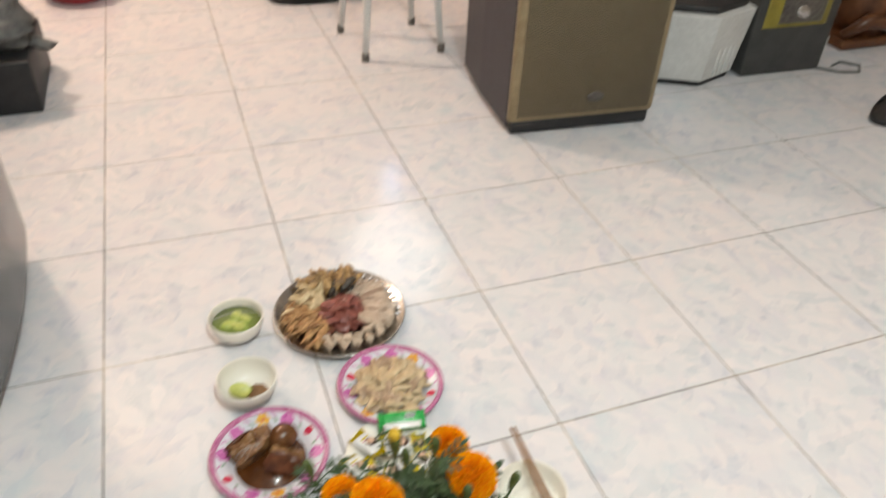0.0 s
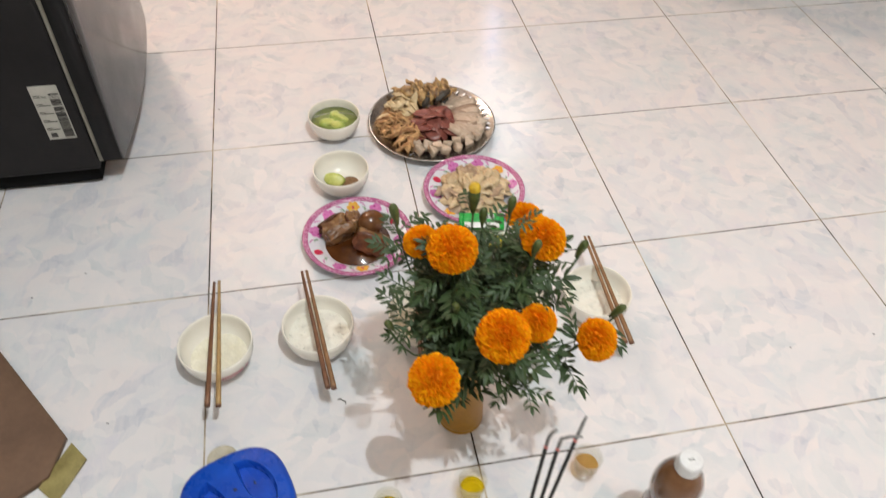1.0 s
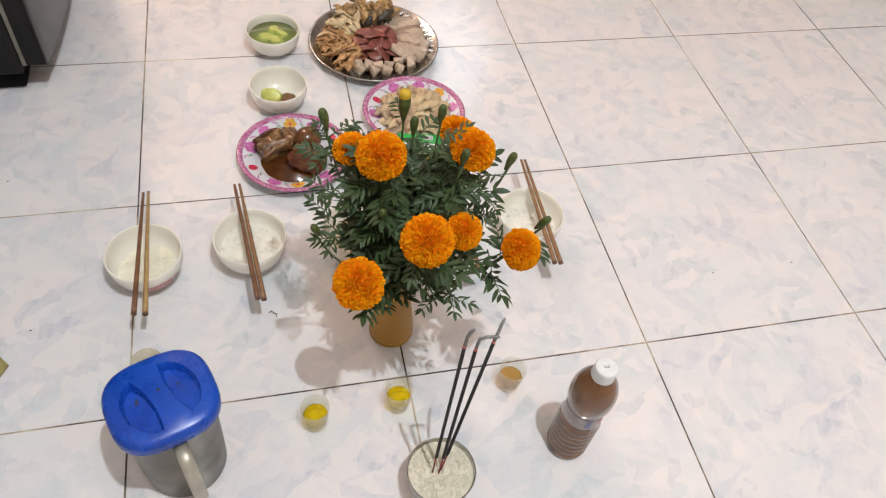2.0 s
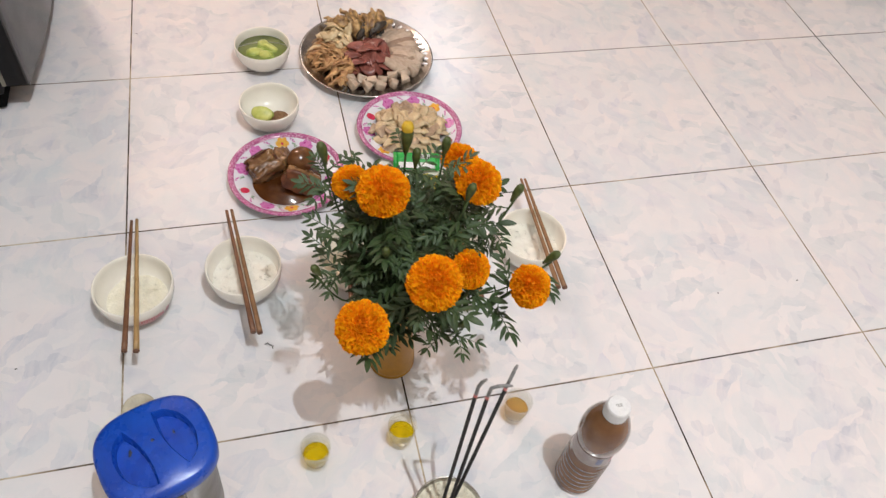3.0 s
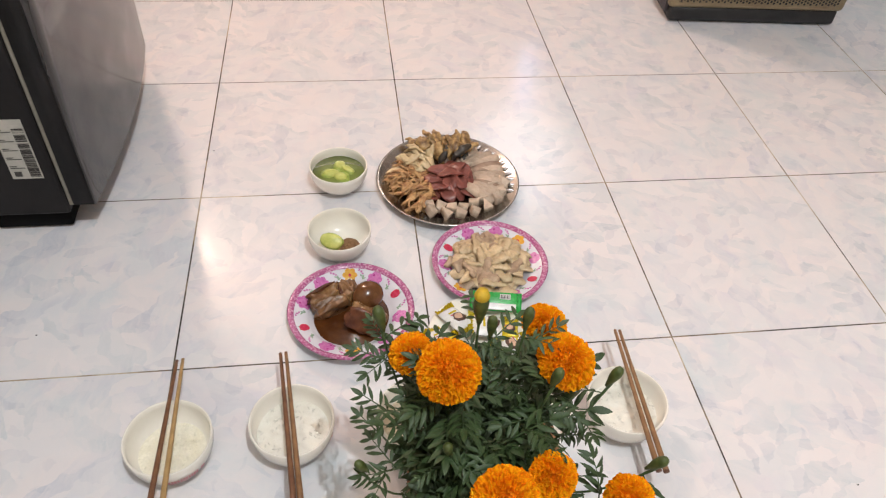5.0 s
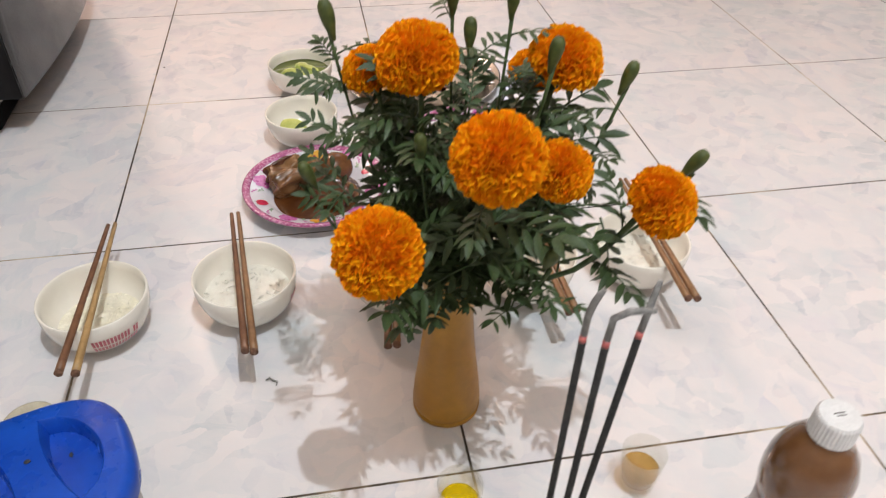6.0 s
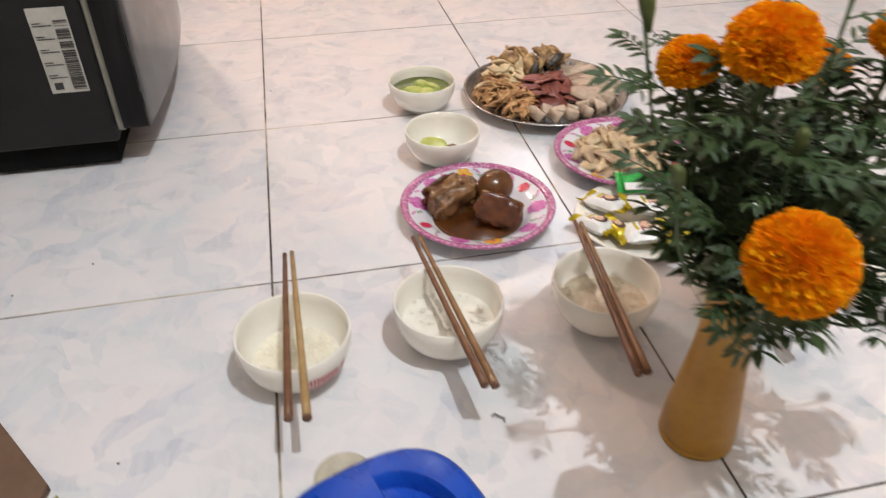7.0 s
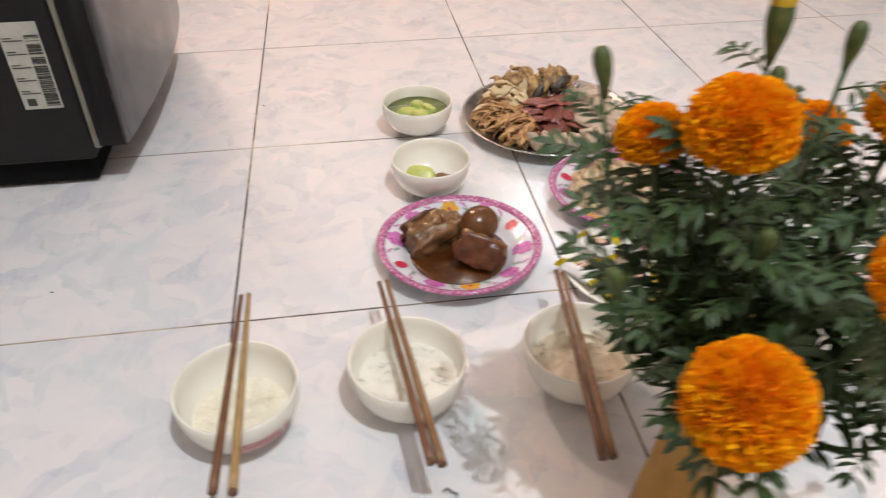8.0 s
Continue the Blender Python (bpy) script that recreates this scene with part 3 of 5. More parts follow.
STICKS = ((((-0.378, 0.369), (-0.384, 0.129)), ((-0.370, 0.371), (-0.368, 0.126))),
          (((-0.232, 0.370), (-0.208, 0.131)), ((-0.224, 0.371), (-0.199, 0.128))),
          (((-0.038, 0.361), (-0.066, 0.115)), ((-0.032, 0.357), (-0.057, 0.115))),
          (((0.131, 0.370), (0.131, 0.133)), ((0.138, 0.370), (0.140, 0.135))),
          (((0.279, 0.373), (0.268, 0.134)), ((0.286, 0.372), (0.278, 0.132))))
# thin end at the far side, thick end towards the camera
for k, pair in enumerate(STICKS):
    for j, (far, near) in enumerate(pair):
        z = BOWL_H + 0.0050
        a, b = Vector((*far, z - 0.0006)), Vector((*near, z + 0.0006))
        mid = (a + b) / 2
        n = 12
        pts = [a.lerp(b, i / n) - mid for i in range(n + 1)]
        stick = thing("chopstick", Matrix.Translation(mid), "brown bamboo chopstick lying across a rice bowl", "chopstick", "chopsticks on the bowls")
        part("shaft", tube(pts, [0.0024 + 0.0018 * (i / n) for i in range(n + 1)], 10), CHOPSTICK_DARK if (k, j) in ((0, 0), (2, 0), (1, 0)) else (CHOPSTICK_TAN if (k, j) == (0, 1) else CHOPSTICK), stick)
        d = (b - a).normalized()
        part("cut_end", tube([b - mid - d * 0.002, b - mid + d * 0.0006], 0.00426, 10), CUT_END, stick)


# ---- steel platter with cold meats ----
PX, PY, PR = 0.0755, 0.807, 0.1395
platter = thing("serving_platter", pose(PX, PY, 0), "round stainless steel platter full of sliced cold meats", "platter")
part("dish", lathe([(0, 0.002), (0.092, 0.002), (0.096, 0), (0.1, 0.002), (0.118, 0.015), (0.137, 0.020), (PR, 0.0215), (PR + 0.001, 0.0228), (PR - 0.002, 0.0235),
                    (0.136, 0.0222), (0.117, 0.017), (0.099, 0.0045), (0, 0.004)], 72), STEEL, platter)
for k in range(14):
    a = radians(-20 + 8 * k)
    part("rim_flute", lump(0.0125, 0.0060, 0.0011, 3, 0.0, 2), STEEL, platter, at=pose(0.126 * math.cos(a), 0.126 * math.sin(a), 0.0198, 0, 0, math.degrees(a)))


def put(name, bm, material, x, y, z, label, category, group, rx=0, ry=0, rz=0):
    return tagged(part(name, bm, material, at=pose(x, y, z, rx, ry, rz)), label, category, group)


rng = random.Random(21)
# red sausage slices heaped in the middle, thin and bent over one another
def sausage_slice(seed):
    bm = bmesh.new()
    bmesh.ops.create_icosphere(bm, subdivisions=3, radius=1)
    for v in bm.verts:
        x, y, z = v.co
        k = 1 + 0.22 * noise.noise(Vector((x * 1.7 + seed, y * 1.7, seed * 3)))
        v.co = Vector((x * 0.0295 * k, y * 0.0170 * k, math.copysign(abs(z) ** 0.6, z) * 0.0030 - 0.0085 * x * x + 0.004 * noise.noise(Vector((x * 2, y * 2, seed)))))
    return bm


for k in range(22):
    a, f = k * 2.4, math.sqrt((k + 0.5) / 22) * 0.049
    x, y = PX - 0.002 + f * math.cos(a), PY - 0.006 + f * math.sin(a) * 0.85
    put("sausage_slice", sausage_slice(k), LIVER, x, y, 0.016 + 0.030 * (1 - f / 0.054), "thin dark red sausage slice on the platter",
        "sausage", "sausage slices on the platter", rng.uniform(-26, 26), rng.uniform(-26, 26), math.degrees(a) + rng.uniform(-50, 50))


def ham_slice(seed, long=0.043):
    bm = box((-0.0105, -long / 2, -0.0019), (0.0105, long / 2, 0.0019))
    bmesh.ops.subdivide_edges(bm, edges=[e for e in bm.edges if abs(e.verts[0].co.y - e.verts[1].co.y) > 0.01], cuts=5)
    for v in bm.verts:
        v.co.x *= 1 - 0.28 * abs(v.co.y / long * 2) ** 2
        v.co.z += 0.003 * noise.noise(v.co * 40 + Vector((seed, 0, 0))) - 0.003 * (v.co.y / long * 2) ** 2
    return bm


# pale ham slices fanned out on the east side
for k in range(14):
    a = radians(58 - k * 8.2)
    r = 0.083 + rng.uniform(-0.004, 0.004)
    put("ham_slice", ham_slice(k, rng.uniform(0.054, 0.068)), HAM if k % 5 else HAM_SKIN, PX + r * math.cos(a), PY + r * math.sin(a), 0.024 + rng.uniform(0, 0.006),
        "pale pink ham slice fanned on the platter", "ham", "ham slices on the platter", rng.uniform(-10, 10), 22 + rng.uniform(-12, 12), math.degrees(a) - 90)
# wedges of pork roll along the near edge
for k in range(17):
    a = radians(-122 + k * 7.4)
    r = 0.096 + (0.014 if k % 2 else -0.006) + rng.uniform(-0.003, 0.003)
    bm = prism([(-0.0095, -0.0100), (0.0100, -0.0085), (0.0075, 0.0090), (-0.0045, 0.0115)] if k % 3 else [(-0.0100, -0.0105), (0.0105, -0.0090), (0.001, 0.0140)], -0.006, 0.008, 0.0012)
    put("pork_roll_wedge", bm, HAM, PX + r * math.cos(a), PY + r * math.sin(a), 0.0235 if k % 2 else 0.021, "pale grey wedge of steamed pork roll", "meat", "pork roll wedges on the platter",
        rng.uniform(-24, 24), rng.uniform(-24, 24), rng.random() * 360)


def torn_strip(length, width, thick, seed, curl=0.3, ragged=0.35):
    """A torn, flattened, bent strip of meat about its middle, along x."""
    bm = bmesh.new()
    rings, n = 9, 8
    rows = []
    bend = curl * noise.noise(Vector((seed * 1.37, 2.1, 0)))
    for i in range(rings):
        t = i / (rings - 1) * 2 - 1
        taper = max(0.10, (1 - abs(t) ** 2.6)) ** 0.7
        wob = 1 + ragged * noise.noise(Vector((t * 2.6, seed * 2.3, 1)))
        cx, cy = t * length / 2, bend * length * t * t + 0.10 * width * noise.noise(Vector((t * 4, seed, 5)))
        cz = -0.30 * length * curl * t * t + thick * 0.9 * noise.noise(Vector((t * 2, seed, 9)))
        row = []
        for q in range(n):
            a = math.tau * q / n
            edge = 1 + ragged * 0.6 * noise.noise(Vector((t * 5, q * 1.9, seed)))
            row.append(bm.verts.new((cx, cy + math.cos(a) * width / 2 * taper * wob * edge, cz + math.sin(a) * thick / 2 * (0.4 + 0.6 * taper) * edge)))
        rows.append(row)
    for a, b in zip(rows, rows[1:]):
        for q in range(n):
            bm.faces.new((a[q], a[(q + 1) % n], b[(q + 1) % n], b[q]))
    bm.faces.new(rows[0][::-1])
    bm.faces.new(rows[-1])
    bmesh.ops.recalc_face_normals(bm, faces=bm.faces)
    return bm


def shreds(count, seed, a0, a1, r0, r1, thin=0.0014, wide=0.0052, wild=0.55, tall=0.022):
    rr = random.Random(seed)
    whole = bmesh.new()
    for k in range(count):
        a, r = rr.uniform(a0, a1), rr.uniform(r0, r1)
        w = rr.uniform(thin, wide)
        strip = torn_strip(rr.uniform(0.026, 0.056), w * 2, w * 0.6, seed * 50 + k, 0.7, 0.95)
        rise = 0.014 + tall * (1 - abs(r - (r0 + r1) / 2) / (r1 - r0)) * rr.random()
        bmesh.ops.transform(strip, matrix=pose(r * math.cos(a), r * math.sin(a), rise, rr.uniform(-40, 40), rr.uniform(-22, 22), math.degrees(a + rr.uniform(-wild, wild))), verts=strip.verts)
        keep = bpy.data.meshes.new("strip")
        strip.to_mesh(keep)
        strip.free()
        whole.from_mesh(keep)
        bpy.data.meshes.remove(keep)
    return whole


tagged(part("shredded_squid", shreds(190, 5, radians(144), radians(236), 0.052, 0.112, 0.0008, 0.0068, 0.9, 0.030), SQUID, at=pose(PX, PY, 0.004)),
       "heap of torn tan dried squid shreds on the platter", "squid", kind="stuff")
tagged(part("squid_strips", shreds(34, 9, radians(116), radians(172), 0.054, 0.100, 0.0045, 0.0105, 0.40, 0.036), SQUID_PALE, at=pose(PX, PY, 0.010)),
       "pale yellow torn strips heaped on the platter", "squid", kind="stuff")
# fried fish pieces at the far side, the tallest of the heap
for k in range(24):
    a = radians(54 + k * 3.1)
    r = 0.068 + rng.uniform(-0.012, 0.040)
    dark = k in (1, 2, 7, 11)
    put("fried_fish_piece", torn_strip(rng.uniform(0.036, 0.060), rng.uniform(0.015, 0.026), rng.uniform(0.008, 0.015), k + 40, 0.5, 0.9), CHAR if dark else FRIED,
        PX + r * math.cos(a), PY + r * math.sin(a), 0.030 + rng.uniform(0, 0.026), "dark brown fried fish piece on the platter", "fish", "fried fish pieces on the platter",
        rng.uniform(-35, 35), rng.uniform(-50, 10), math.degrees(a) + rng.uniform(-50, 50))


# ---- pink patterned plates ----
def patterned_plate(x, y, r, seed, turn):
    plate = thing("dinner_plate", pose(x, y, 0, 0, 0, turn), "white melamine plate with a pink flowered border", "plate", "pink flowered plates")
    k = r / 0.1
    def zr(q):
        q /= k
        return 0.0045 if q < 0.056 else (0.0045 + 0.0125 * ((q - 0.056) / 0.017) ** 1.4 if q < 0.073 else 0.017 + (q - 0.073) * 0.37)
    prof = [(0, 0.0), (0.054 * k, 0.0), (0.06 * k, 0.002), (0.075 * k, 0.0135), (0.099 * k, 0.0245), (0.1005 * k, 0.0265), (0.099 * k, 0.0272)]
    part("dish", lathe(prof + [(q * k, zr(q * k)) for q in (0.094, 0.086, 0.079, 0.073, 0.069, 0.065, 0.060, 0.056, 0.03)] + [(0, 0.0045)], 64), MELAMINE, plate)
    part("rim_band", lathe([(0.1012 * k, 0.0245), (0.1018 * k, 0.0268), (0.0995 * k, 0.0284), (0.0918 * k, zr(0.0918 * k) + 0.0008), (0.0913 * k, zr(0.0913 * k))], 64), PINK, plate, "magenta border")
    rr = random.Random(seed)
    def decal(name, q0, a0, blobs, material):
        """One printed motif: a few flat round patches that lie on the plate's slope."""
        bm = bmesh.new()
        n = 12
        base = Vector((q0 * math.cos(a0), q0 * math.sin(a0), 0))
        for step, (du, dv, ru, rv) in enumerate(blobs):
            off = Vector((du, dv, 0)) * k
            off.rotate(Euler((0, 0, a0)))
            c = base + off
            ring = []
            for i in range(n):
                t = math.tau * i / n
                v = Vector((ru * k * math.cos(t), rv * k * math.sin(t), 0))
                v.rotate(Euler((0, 0, a0 + step * 1.1)))
                q = c + v
                ring.append(bm.verts.new((q.x, q.y, zr(q.length) + 0.0008 + step * 0.00003)))
            bm.faces.new(ring)
        part(name, bm, material, plate, smooth=False)
    def rosette(size, petals, spin):
        return [(size * 0.62 * math.cos(spin + math.tau * i / petals), size * 0.62 * math.sin(spin + math.tau * i / petals), size * 0.46, size * 0.40) for i in range(petals)]
    for i in range(10):
        a = math.tau * i / 10 + rr.uniform(-0.08, 0.08)
        kind = (i + seed) % 5
        if kind == 0:
            decal("printed_fruit", 0.0795 * k, a, [(0, 0, 0.0082, 0.0074), (0.002, 0.001, 0.0066, 0.0060)], PETAL_RED)
            decal("printed_leaf", 0.0868 * k, a, [(0, -0.003, 0.0026, 0.0013), (0, 0.003, 0.0026, 0.0013)], PRINT_GREEN)
        elif kind == 2:
            decal("printed_flower", 0.0790 * k, a, rosette(0.0118, 6, rr.random()), PETAL_YELLOW)
            decal("flower_heart", 0.0790 * k, a, [(0, 0, 0.0034, 0.0034)], PETAL_RED)
        else:
            decal("printed_flower", 0.0785 * k, a, rosette(0.0125, 7, rr.random()) + [(0, 0, 0.005, 0.005)], PETAL_PINK)
            decal("flower_shade", 0.0785 * k, a, [(0.002, 0.001, 0.0040, 0.0030), (-0.004, 0.004, 0.0026, 0.0022), (0.001, -0.005, 0.0026, 0.0022), (0.006, 0.004, 0.0022, 0.0018)], PINK_DEEP)
        decal("printed_leaf", 0.077 * k, a + 0.26, [(0, 0, 0.0044, 0.0016), (0.002, 0.003, 0.0034, 0.0012), (-0.002, -0.002, 0.0030, 0.0012)], PRINT_GREEN)
        decal("printed_sprig", 0.086 * k, a + 0.32, [(0, 0, 0.0022, 0.0018), (0.002, 0.004, 0.0018, 0.0018), (-0.003, -0.003, 0.0016, 0.0016)], PETAL_PINK)
    return plate


EX, EY = -0.126, 0.480
patterned_plate(EX, EY, 0.101, 0, 20)
sauce_rim = []
for i in range(40):
    a = math.tau * i / 40
    r = 0.0615 + 0.003 * noise.noise(Vector((math.cos(a) * 2, math.sin(a) * 2, 5)))
    sauce_rim.append((r * math.cos(a), r * math.sin(a)))
put("brown_sauce", prism(sauce_rim, 0.0046, 0.0092, 0.001), SAUCE, EX, EY - 0.002, 0, "glossy dark brown braising sauce in a plate", "sauce", "")
put("braised_egg", lump(0.0265, 0.0235, 0.0235, 3, 0.03, 3), EGG, EX + 0.028, EY + 0.018, 0.036, "whole brown braised egg in sauce", "egg", "", 0, 0, 30)


def belly_slab(sx, sy, sz, seed):
    """A rounded block of meat, a little sunken and uneven."""
    bm = lump(sx, sy, sz, seed, 0.30, 4, 1.5, 0.66)
    for v in bm.verts:
        v.co += v.co.normalized() * 0.0010 * noise.noise(v.co * 260 + Vector((seed, 0, 0)))
    return bm


def pork_belly(at, size, seed):
    """Skin, fat and lean side by side across the block."""
    sx, sy, sz = size
    chunk = thing("pork_chunk", at, "brown braised pork belly chunk in sauce", "meat", "braised pork chunks")
    part("skin", belly_slab(sx * 0.20, sy * 0.98, sz * 0.96, seed + 2), PORK_DARK, chunk, "dark glossy skin", at=pose(-sx * 0.78, 0, 0))
    part("fat", belly_slab(sx * 0.52, sy * 0.95, sz, seed + 1), PORK_FAT, chunk, "tan soft fat", at=pose(-sx * 0.20, 0, 0))
    part("lean", belly_slab(sx * 0.46, sy, sz * 0.94, seed), PORK, chunk, "brown lean meat", at=pose(sx * 0.58, 0, -0.001))


pork_belly(pose(EX - 0.038, EY + 0.016, 0.028, 8, 14, -62), (0.022, 0.027, 0.022), 7)
pork_belly(pose(EX + 0.022, EY - 0.020, 0.024, 16, 30, 74), (0.025, 0.028, 0.019), 11)
pork_belly(pose(EX - 0.006, EY + 0.036, 0.022, -8, 10, 20), (0.020, 0.021, 0.017), 15)

CX, CY = 0.119, 0.572
patterned_plate(CX, CY, 0.1005, 3, 75)
rng = random.Random(8)
for k in range(58):
    a, f = k * 2.4, math.sqrt((k + 0.5) / 58) * 0.066
    top = 0.012 + 0.034 * (1 - (f / 0.074) ** 2) * rng.uniform(0.6, 1.0)
    skin = rng.random() < 0.30
    put("chicken_piece", torn_strip(rng.uniform(0.034, 0.064), rng.uniform(0.014, 0.028), rng.uniform(0.006, 0.010), k + 90, 0.35, 0.75), CHICKEN_SKIN if skin else CHICKEN,
        CX + f * math.cos(a), CY + f * math.sin(a), top, "torn strip of pale boiled chicken", "chicken", "chicken pieces on the plate", rng.uniform(-28, 28), rng.uniform(-20, 20), rng.gauss(38, 45))


# ---- the two small bowls ----
def small_bowl(x, y, label):
    b = thing("small_bowl", pose(x, y, 0), label, "bowl", "small dip bowls")
    part("shell", lathe(bowl_profile(0.0555, 0.053, 0.024), 56), PORCELAIN, b)


LX, LY = -0.1375, 0.819
small_bowl(LX, LY, "small white porcelain bowl of green lime water")
put("lime_water", lathe([(0, 0.012), (0.030, 0.012), (inner_radius(0.0555, 0.053, 0.024, 0.036) - 0.0004, 0.036), (0, 0.036)], 40), LIME_WATER, LX, LY, 0, "clear green lime water in a small bowl", "water", "")
for k, (dx, dy, rz) in enumerate(((-0.016, -0.004, 20), (0.016, 0.004, -35), (0.002, 0.018, 80), (0.004, -0.016, 140))):
    piece = thing("lime_wedge", pose(LX + dx, LY + dy, 0.033, 15 * (-1) ** k, 10, rz), "squeezed green lime piece in lime water", "lime", "lime pieces in the bowl")
    part("peel", lump(0.0205, 0.0130, 0.0085, k + 60, 0.25, 3), LIME_SKIN, piece)
    part("flesh", lump(0.0155, 0.0095, 0.0042, k + 70, 0.2, 2), LIME_FLESH, piece, at=pose(0, 0, 0.0062))

SX, SY = -0.140, 0.641
small_bowl(SX, SY, "small white porcelain bowl with lime and pepper salt")
wedge = thing("lime_wedge", pose(SX - 0.014, SY - 0.002, 0.025, 28, 6, -18), "cut green lime wedge lying in a bowl", "lime")
part("peel", lump(0.0220, 0.0145, 0.0120, 91, 0.08, 3), LIME_SKIN, wedge, "dark green peel")
part("flesh", lump(0.0205, 0.0132, 0.0042, 92, 0.08, 3), LIME_FLESH, wedge, "pale lime flesh", at=pose(0, -0.0018, 0.0094, 12, 0, 0))
heap = lathe([(0.0215, 0.011), (0.019, 0.0155), (0.013, 0.0205), (0.006, 0.0235), (0, 0.0242)], 32)
for v in heap.verts:
    v.co += Vector((1, 1, 1)) * 0.0018 * noise.noise(v.co * 150)
put("pepper_salt", heap, PEPPER, SX + 0.014, SY - 0.008, 0.003, "small heap of brown pepper salt in a bowl", "seasoning", "")

# ---- plate of wrapped sweets ----
WX, WY = 0.081, 0.415
sweets_plate = thing("side_plate", pose(WX, WY, 0), "plain white porcelain plate holding wrapped sweets", "plate")
part("dish", lathe([(0, 0.002), (0.05, 0.002), (0.053, 0), (0.056, 0.002), (0.072, 0.009), (0.088, 0.014), (0.0885, 0.0152), (0.087, 0.0158), (0.071, 0.0115), (0.054, 0.0045), (0, 0.004)], 56), PORCELAIN, sweets_plate)


def wrapped_sweet(x, y, z, rz, seed, sx=0.020, sy=0.014, body=FOIL_WHITE, ends=FOIL_GOLD, rx=0, ry=0, words="white and gold wrapped sweet on a plate"):
    s = thing("wrapped_sweet", pose(x, y, z, rx, ry, rz), words, "sweet", "wrapped sweets on the plate")
    bm = bmesh.new()
    nx, ny = 13, 9
    for side in (1, -1):
        grid = []
        for i in range(nx):
            row = []
            for j in range(ny):
                u, v = i / (nx - 1) * 2 - 1, j / (ny - 1) * 2 - 1
                puff = (1 - u ** 4) * (1 - v ** 4)
                w = 0.0012 * noise.noise(Vector((u * 3, v * 3, seed + side)))
                row.append(bm.verts.new((u * sx, v * sy * (1 - 0.10 * (1 - abs(u))), side * (0.0095 * puff ** 0.6 + w * puff))))
            grid.append(row)
        for i in range(nx - 1):
            for j in range(ny - 1):
                q = (grid[i][j], grid[i + 1][j], grid[i + 1][j + 1], grid[i][j + 1])
                bm.faces.new(q if side > 0 else q[::-1])
    part("wrapper", bm, body, s)
    for e in (1, -1):
        fin = bmesh.new()
        cols, rows = 13, 3
        grid = [[fin.verts.new((e * (sx * 0.86 + 0.0115 * r / (rows - 1)), (c / (cols - 1) * 2 - 1) * sy * (1.02 + 0.06 * r), 0.0012 * (-1) ** c + 0.0018 * r * math.sin(seed + c * 0.5) + 0.001)) for c in range(cols)] for r in range(rows)]
        for r in range(rows - 1):
            for c in range(cols - 1):
                fin.faces.new((grid[r][c], grid[r + 1][c], grid[r + 1][c + 1], grid[r][c + 1]))
        bmesh.ops.solidify(fin, geom=fin.faces[:], thickness=0.0004)
        part("crimped_end", fin, ends, s, smooth=False)
    part("printed_picture", lump(sx * 0.44, sy * 0.58, 0.0014, seed, 0.3, 2), PRINT_DARK, s, at=pose(-sx * 0.25, -sy * 0.1, 0.0092))
    part("printed_picture", lump(sx * 0.30, sy * 0.40, 0.0014, seed + 1, 0.2, 2), PRINT_PEACH, s, at=pose(-sx * 0.17, -sy * 0.06, 0.0100))
    part("printed_mark", box((sx * 0.06, sy * 0.20, 0.0086), (sx * 0.14, sy * 0.52, 0.0104), 0.0003), RED_PRINT, s)
    part("printed_stripe", box((sx * 0.25, -sy * 0.42, 0.0080), (sx * 0.40, sy * 0.45, 0.0098), 0.0003), FOIL_GOLD, s)


for k, (x, y, z, turn, sx, sy, body, rx, ry) in enumerate((
        (0.044, 0.440, 0.026, 125, 0.023, 0.015, FOIL_WHITE, 8, 6), (0.094, 0.418, 0.029, 170, 0.023, 0.021, FOIL_WHITE, 10, -6), (0.127, 0.408, 0.028, 80, 0.019, 0.013, FOIL_GOLD, -8, 10),
        (0.014, 0.398, 0.025, 118, 0.022, 0.014, FOIL_WHITE, 6, 8), (0.062, 0.364, 0.029, 172, 0.023, 0.022, FOIL_WHITE, 12, 4), (0.128, 0.378, 0.027, 12, 0.019, 0.019, FOIL_WHITE, -6, 4),
        (0.036, 0.386, 0.024, 98, 0.022, 0.010, FOIL_GOLD, 0, 6), (0.098, 0.356, 0.025, 20, 0.024, 0.008, FOIL_GOLD, 4, 0))):
    wrapped_sweet(x - 0.003, y + 0.008, z - 0.004, turn, k + 1, sx * 1.10, sy * 1.18, body, FOIL_GOLD, rx, ry, "gold wrapped sweet on a plate" if body is FOIL_GOLD else "white and gold wrapped sweet on a plate")
packet = thing("green_packet", pose(WX + 0.030, WY + 0.058, 0.030, 24, 0, -10), "bright green foil cake packet among sweets", "packet")
bm = box((-0.036, -0.016, -0.006), (0.036, 0.016, 0.006), 0.004, 3)
bmesh.ops.subdivide_edges(bm, edges=bm.edges[:], cuts=1)
for v in bm.verts:
    v.co.z += 0.002 * noise.noise(v.co * 70)
part("wrapper", bm, FOIL_GREEN, packet)
part("crimped_end", box((0.034, -0.017, -0.0006), (0.043, 0.017, 0.0008)), FOIL_GREEN, packet)
part("crimped_end", box((-0.043, -0.017, -0.0006), (-0.034, 0.017, 0.0008)), FOIL_GREEN, packet)
part("white_panel", box((-0.0335, -0.0155, 0.0045), (0.0335, -0.0040, 0.0072), 0.0012), FOIL_WHITE, packet, "white lower half of the packet")
part("barcode_panel", box((0.006, 0.003, 0.0062), (0.024, 0.012, 0.0070)), FOIL_WHITE, packet, "small white printed panel")
for k in range(6):
    part("print_bar", box((0.008 + k * 0.0025, 0.0045, 0.0068), (0.0092 + k * 0.0025, 0.0105, 0.0074)), INK, packet)


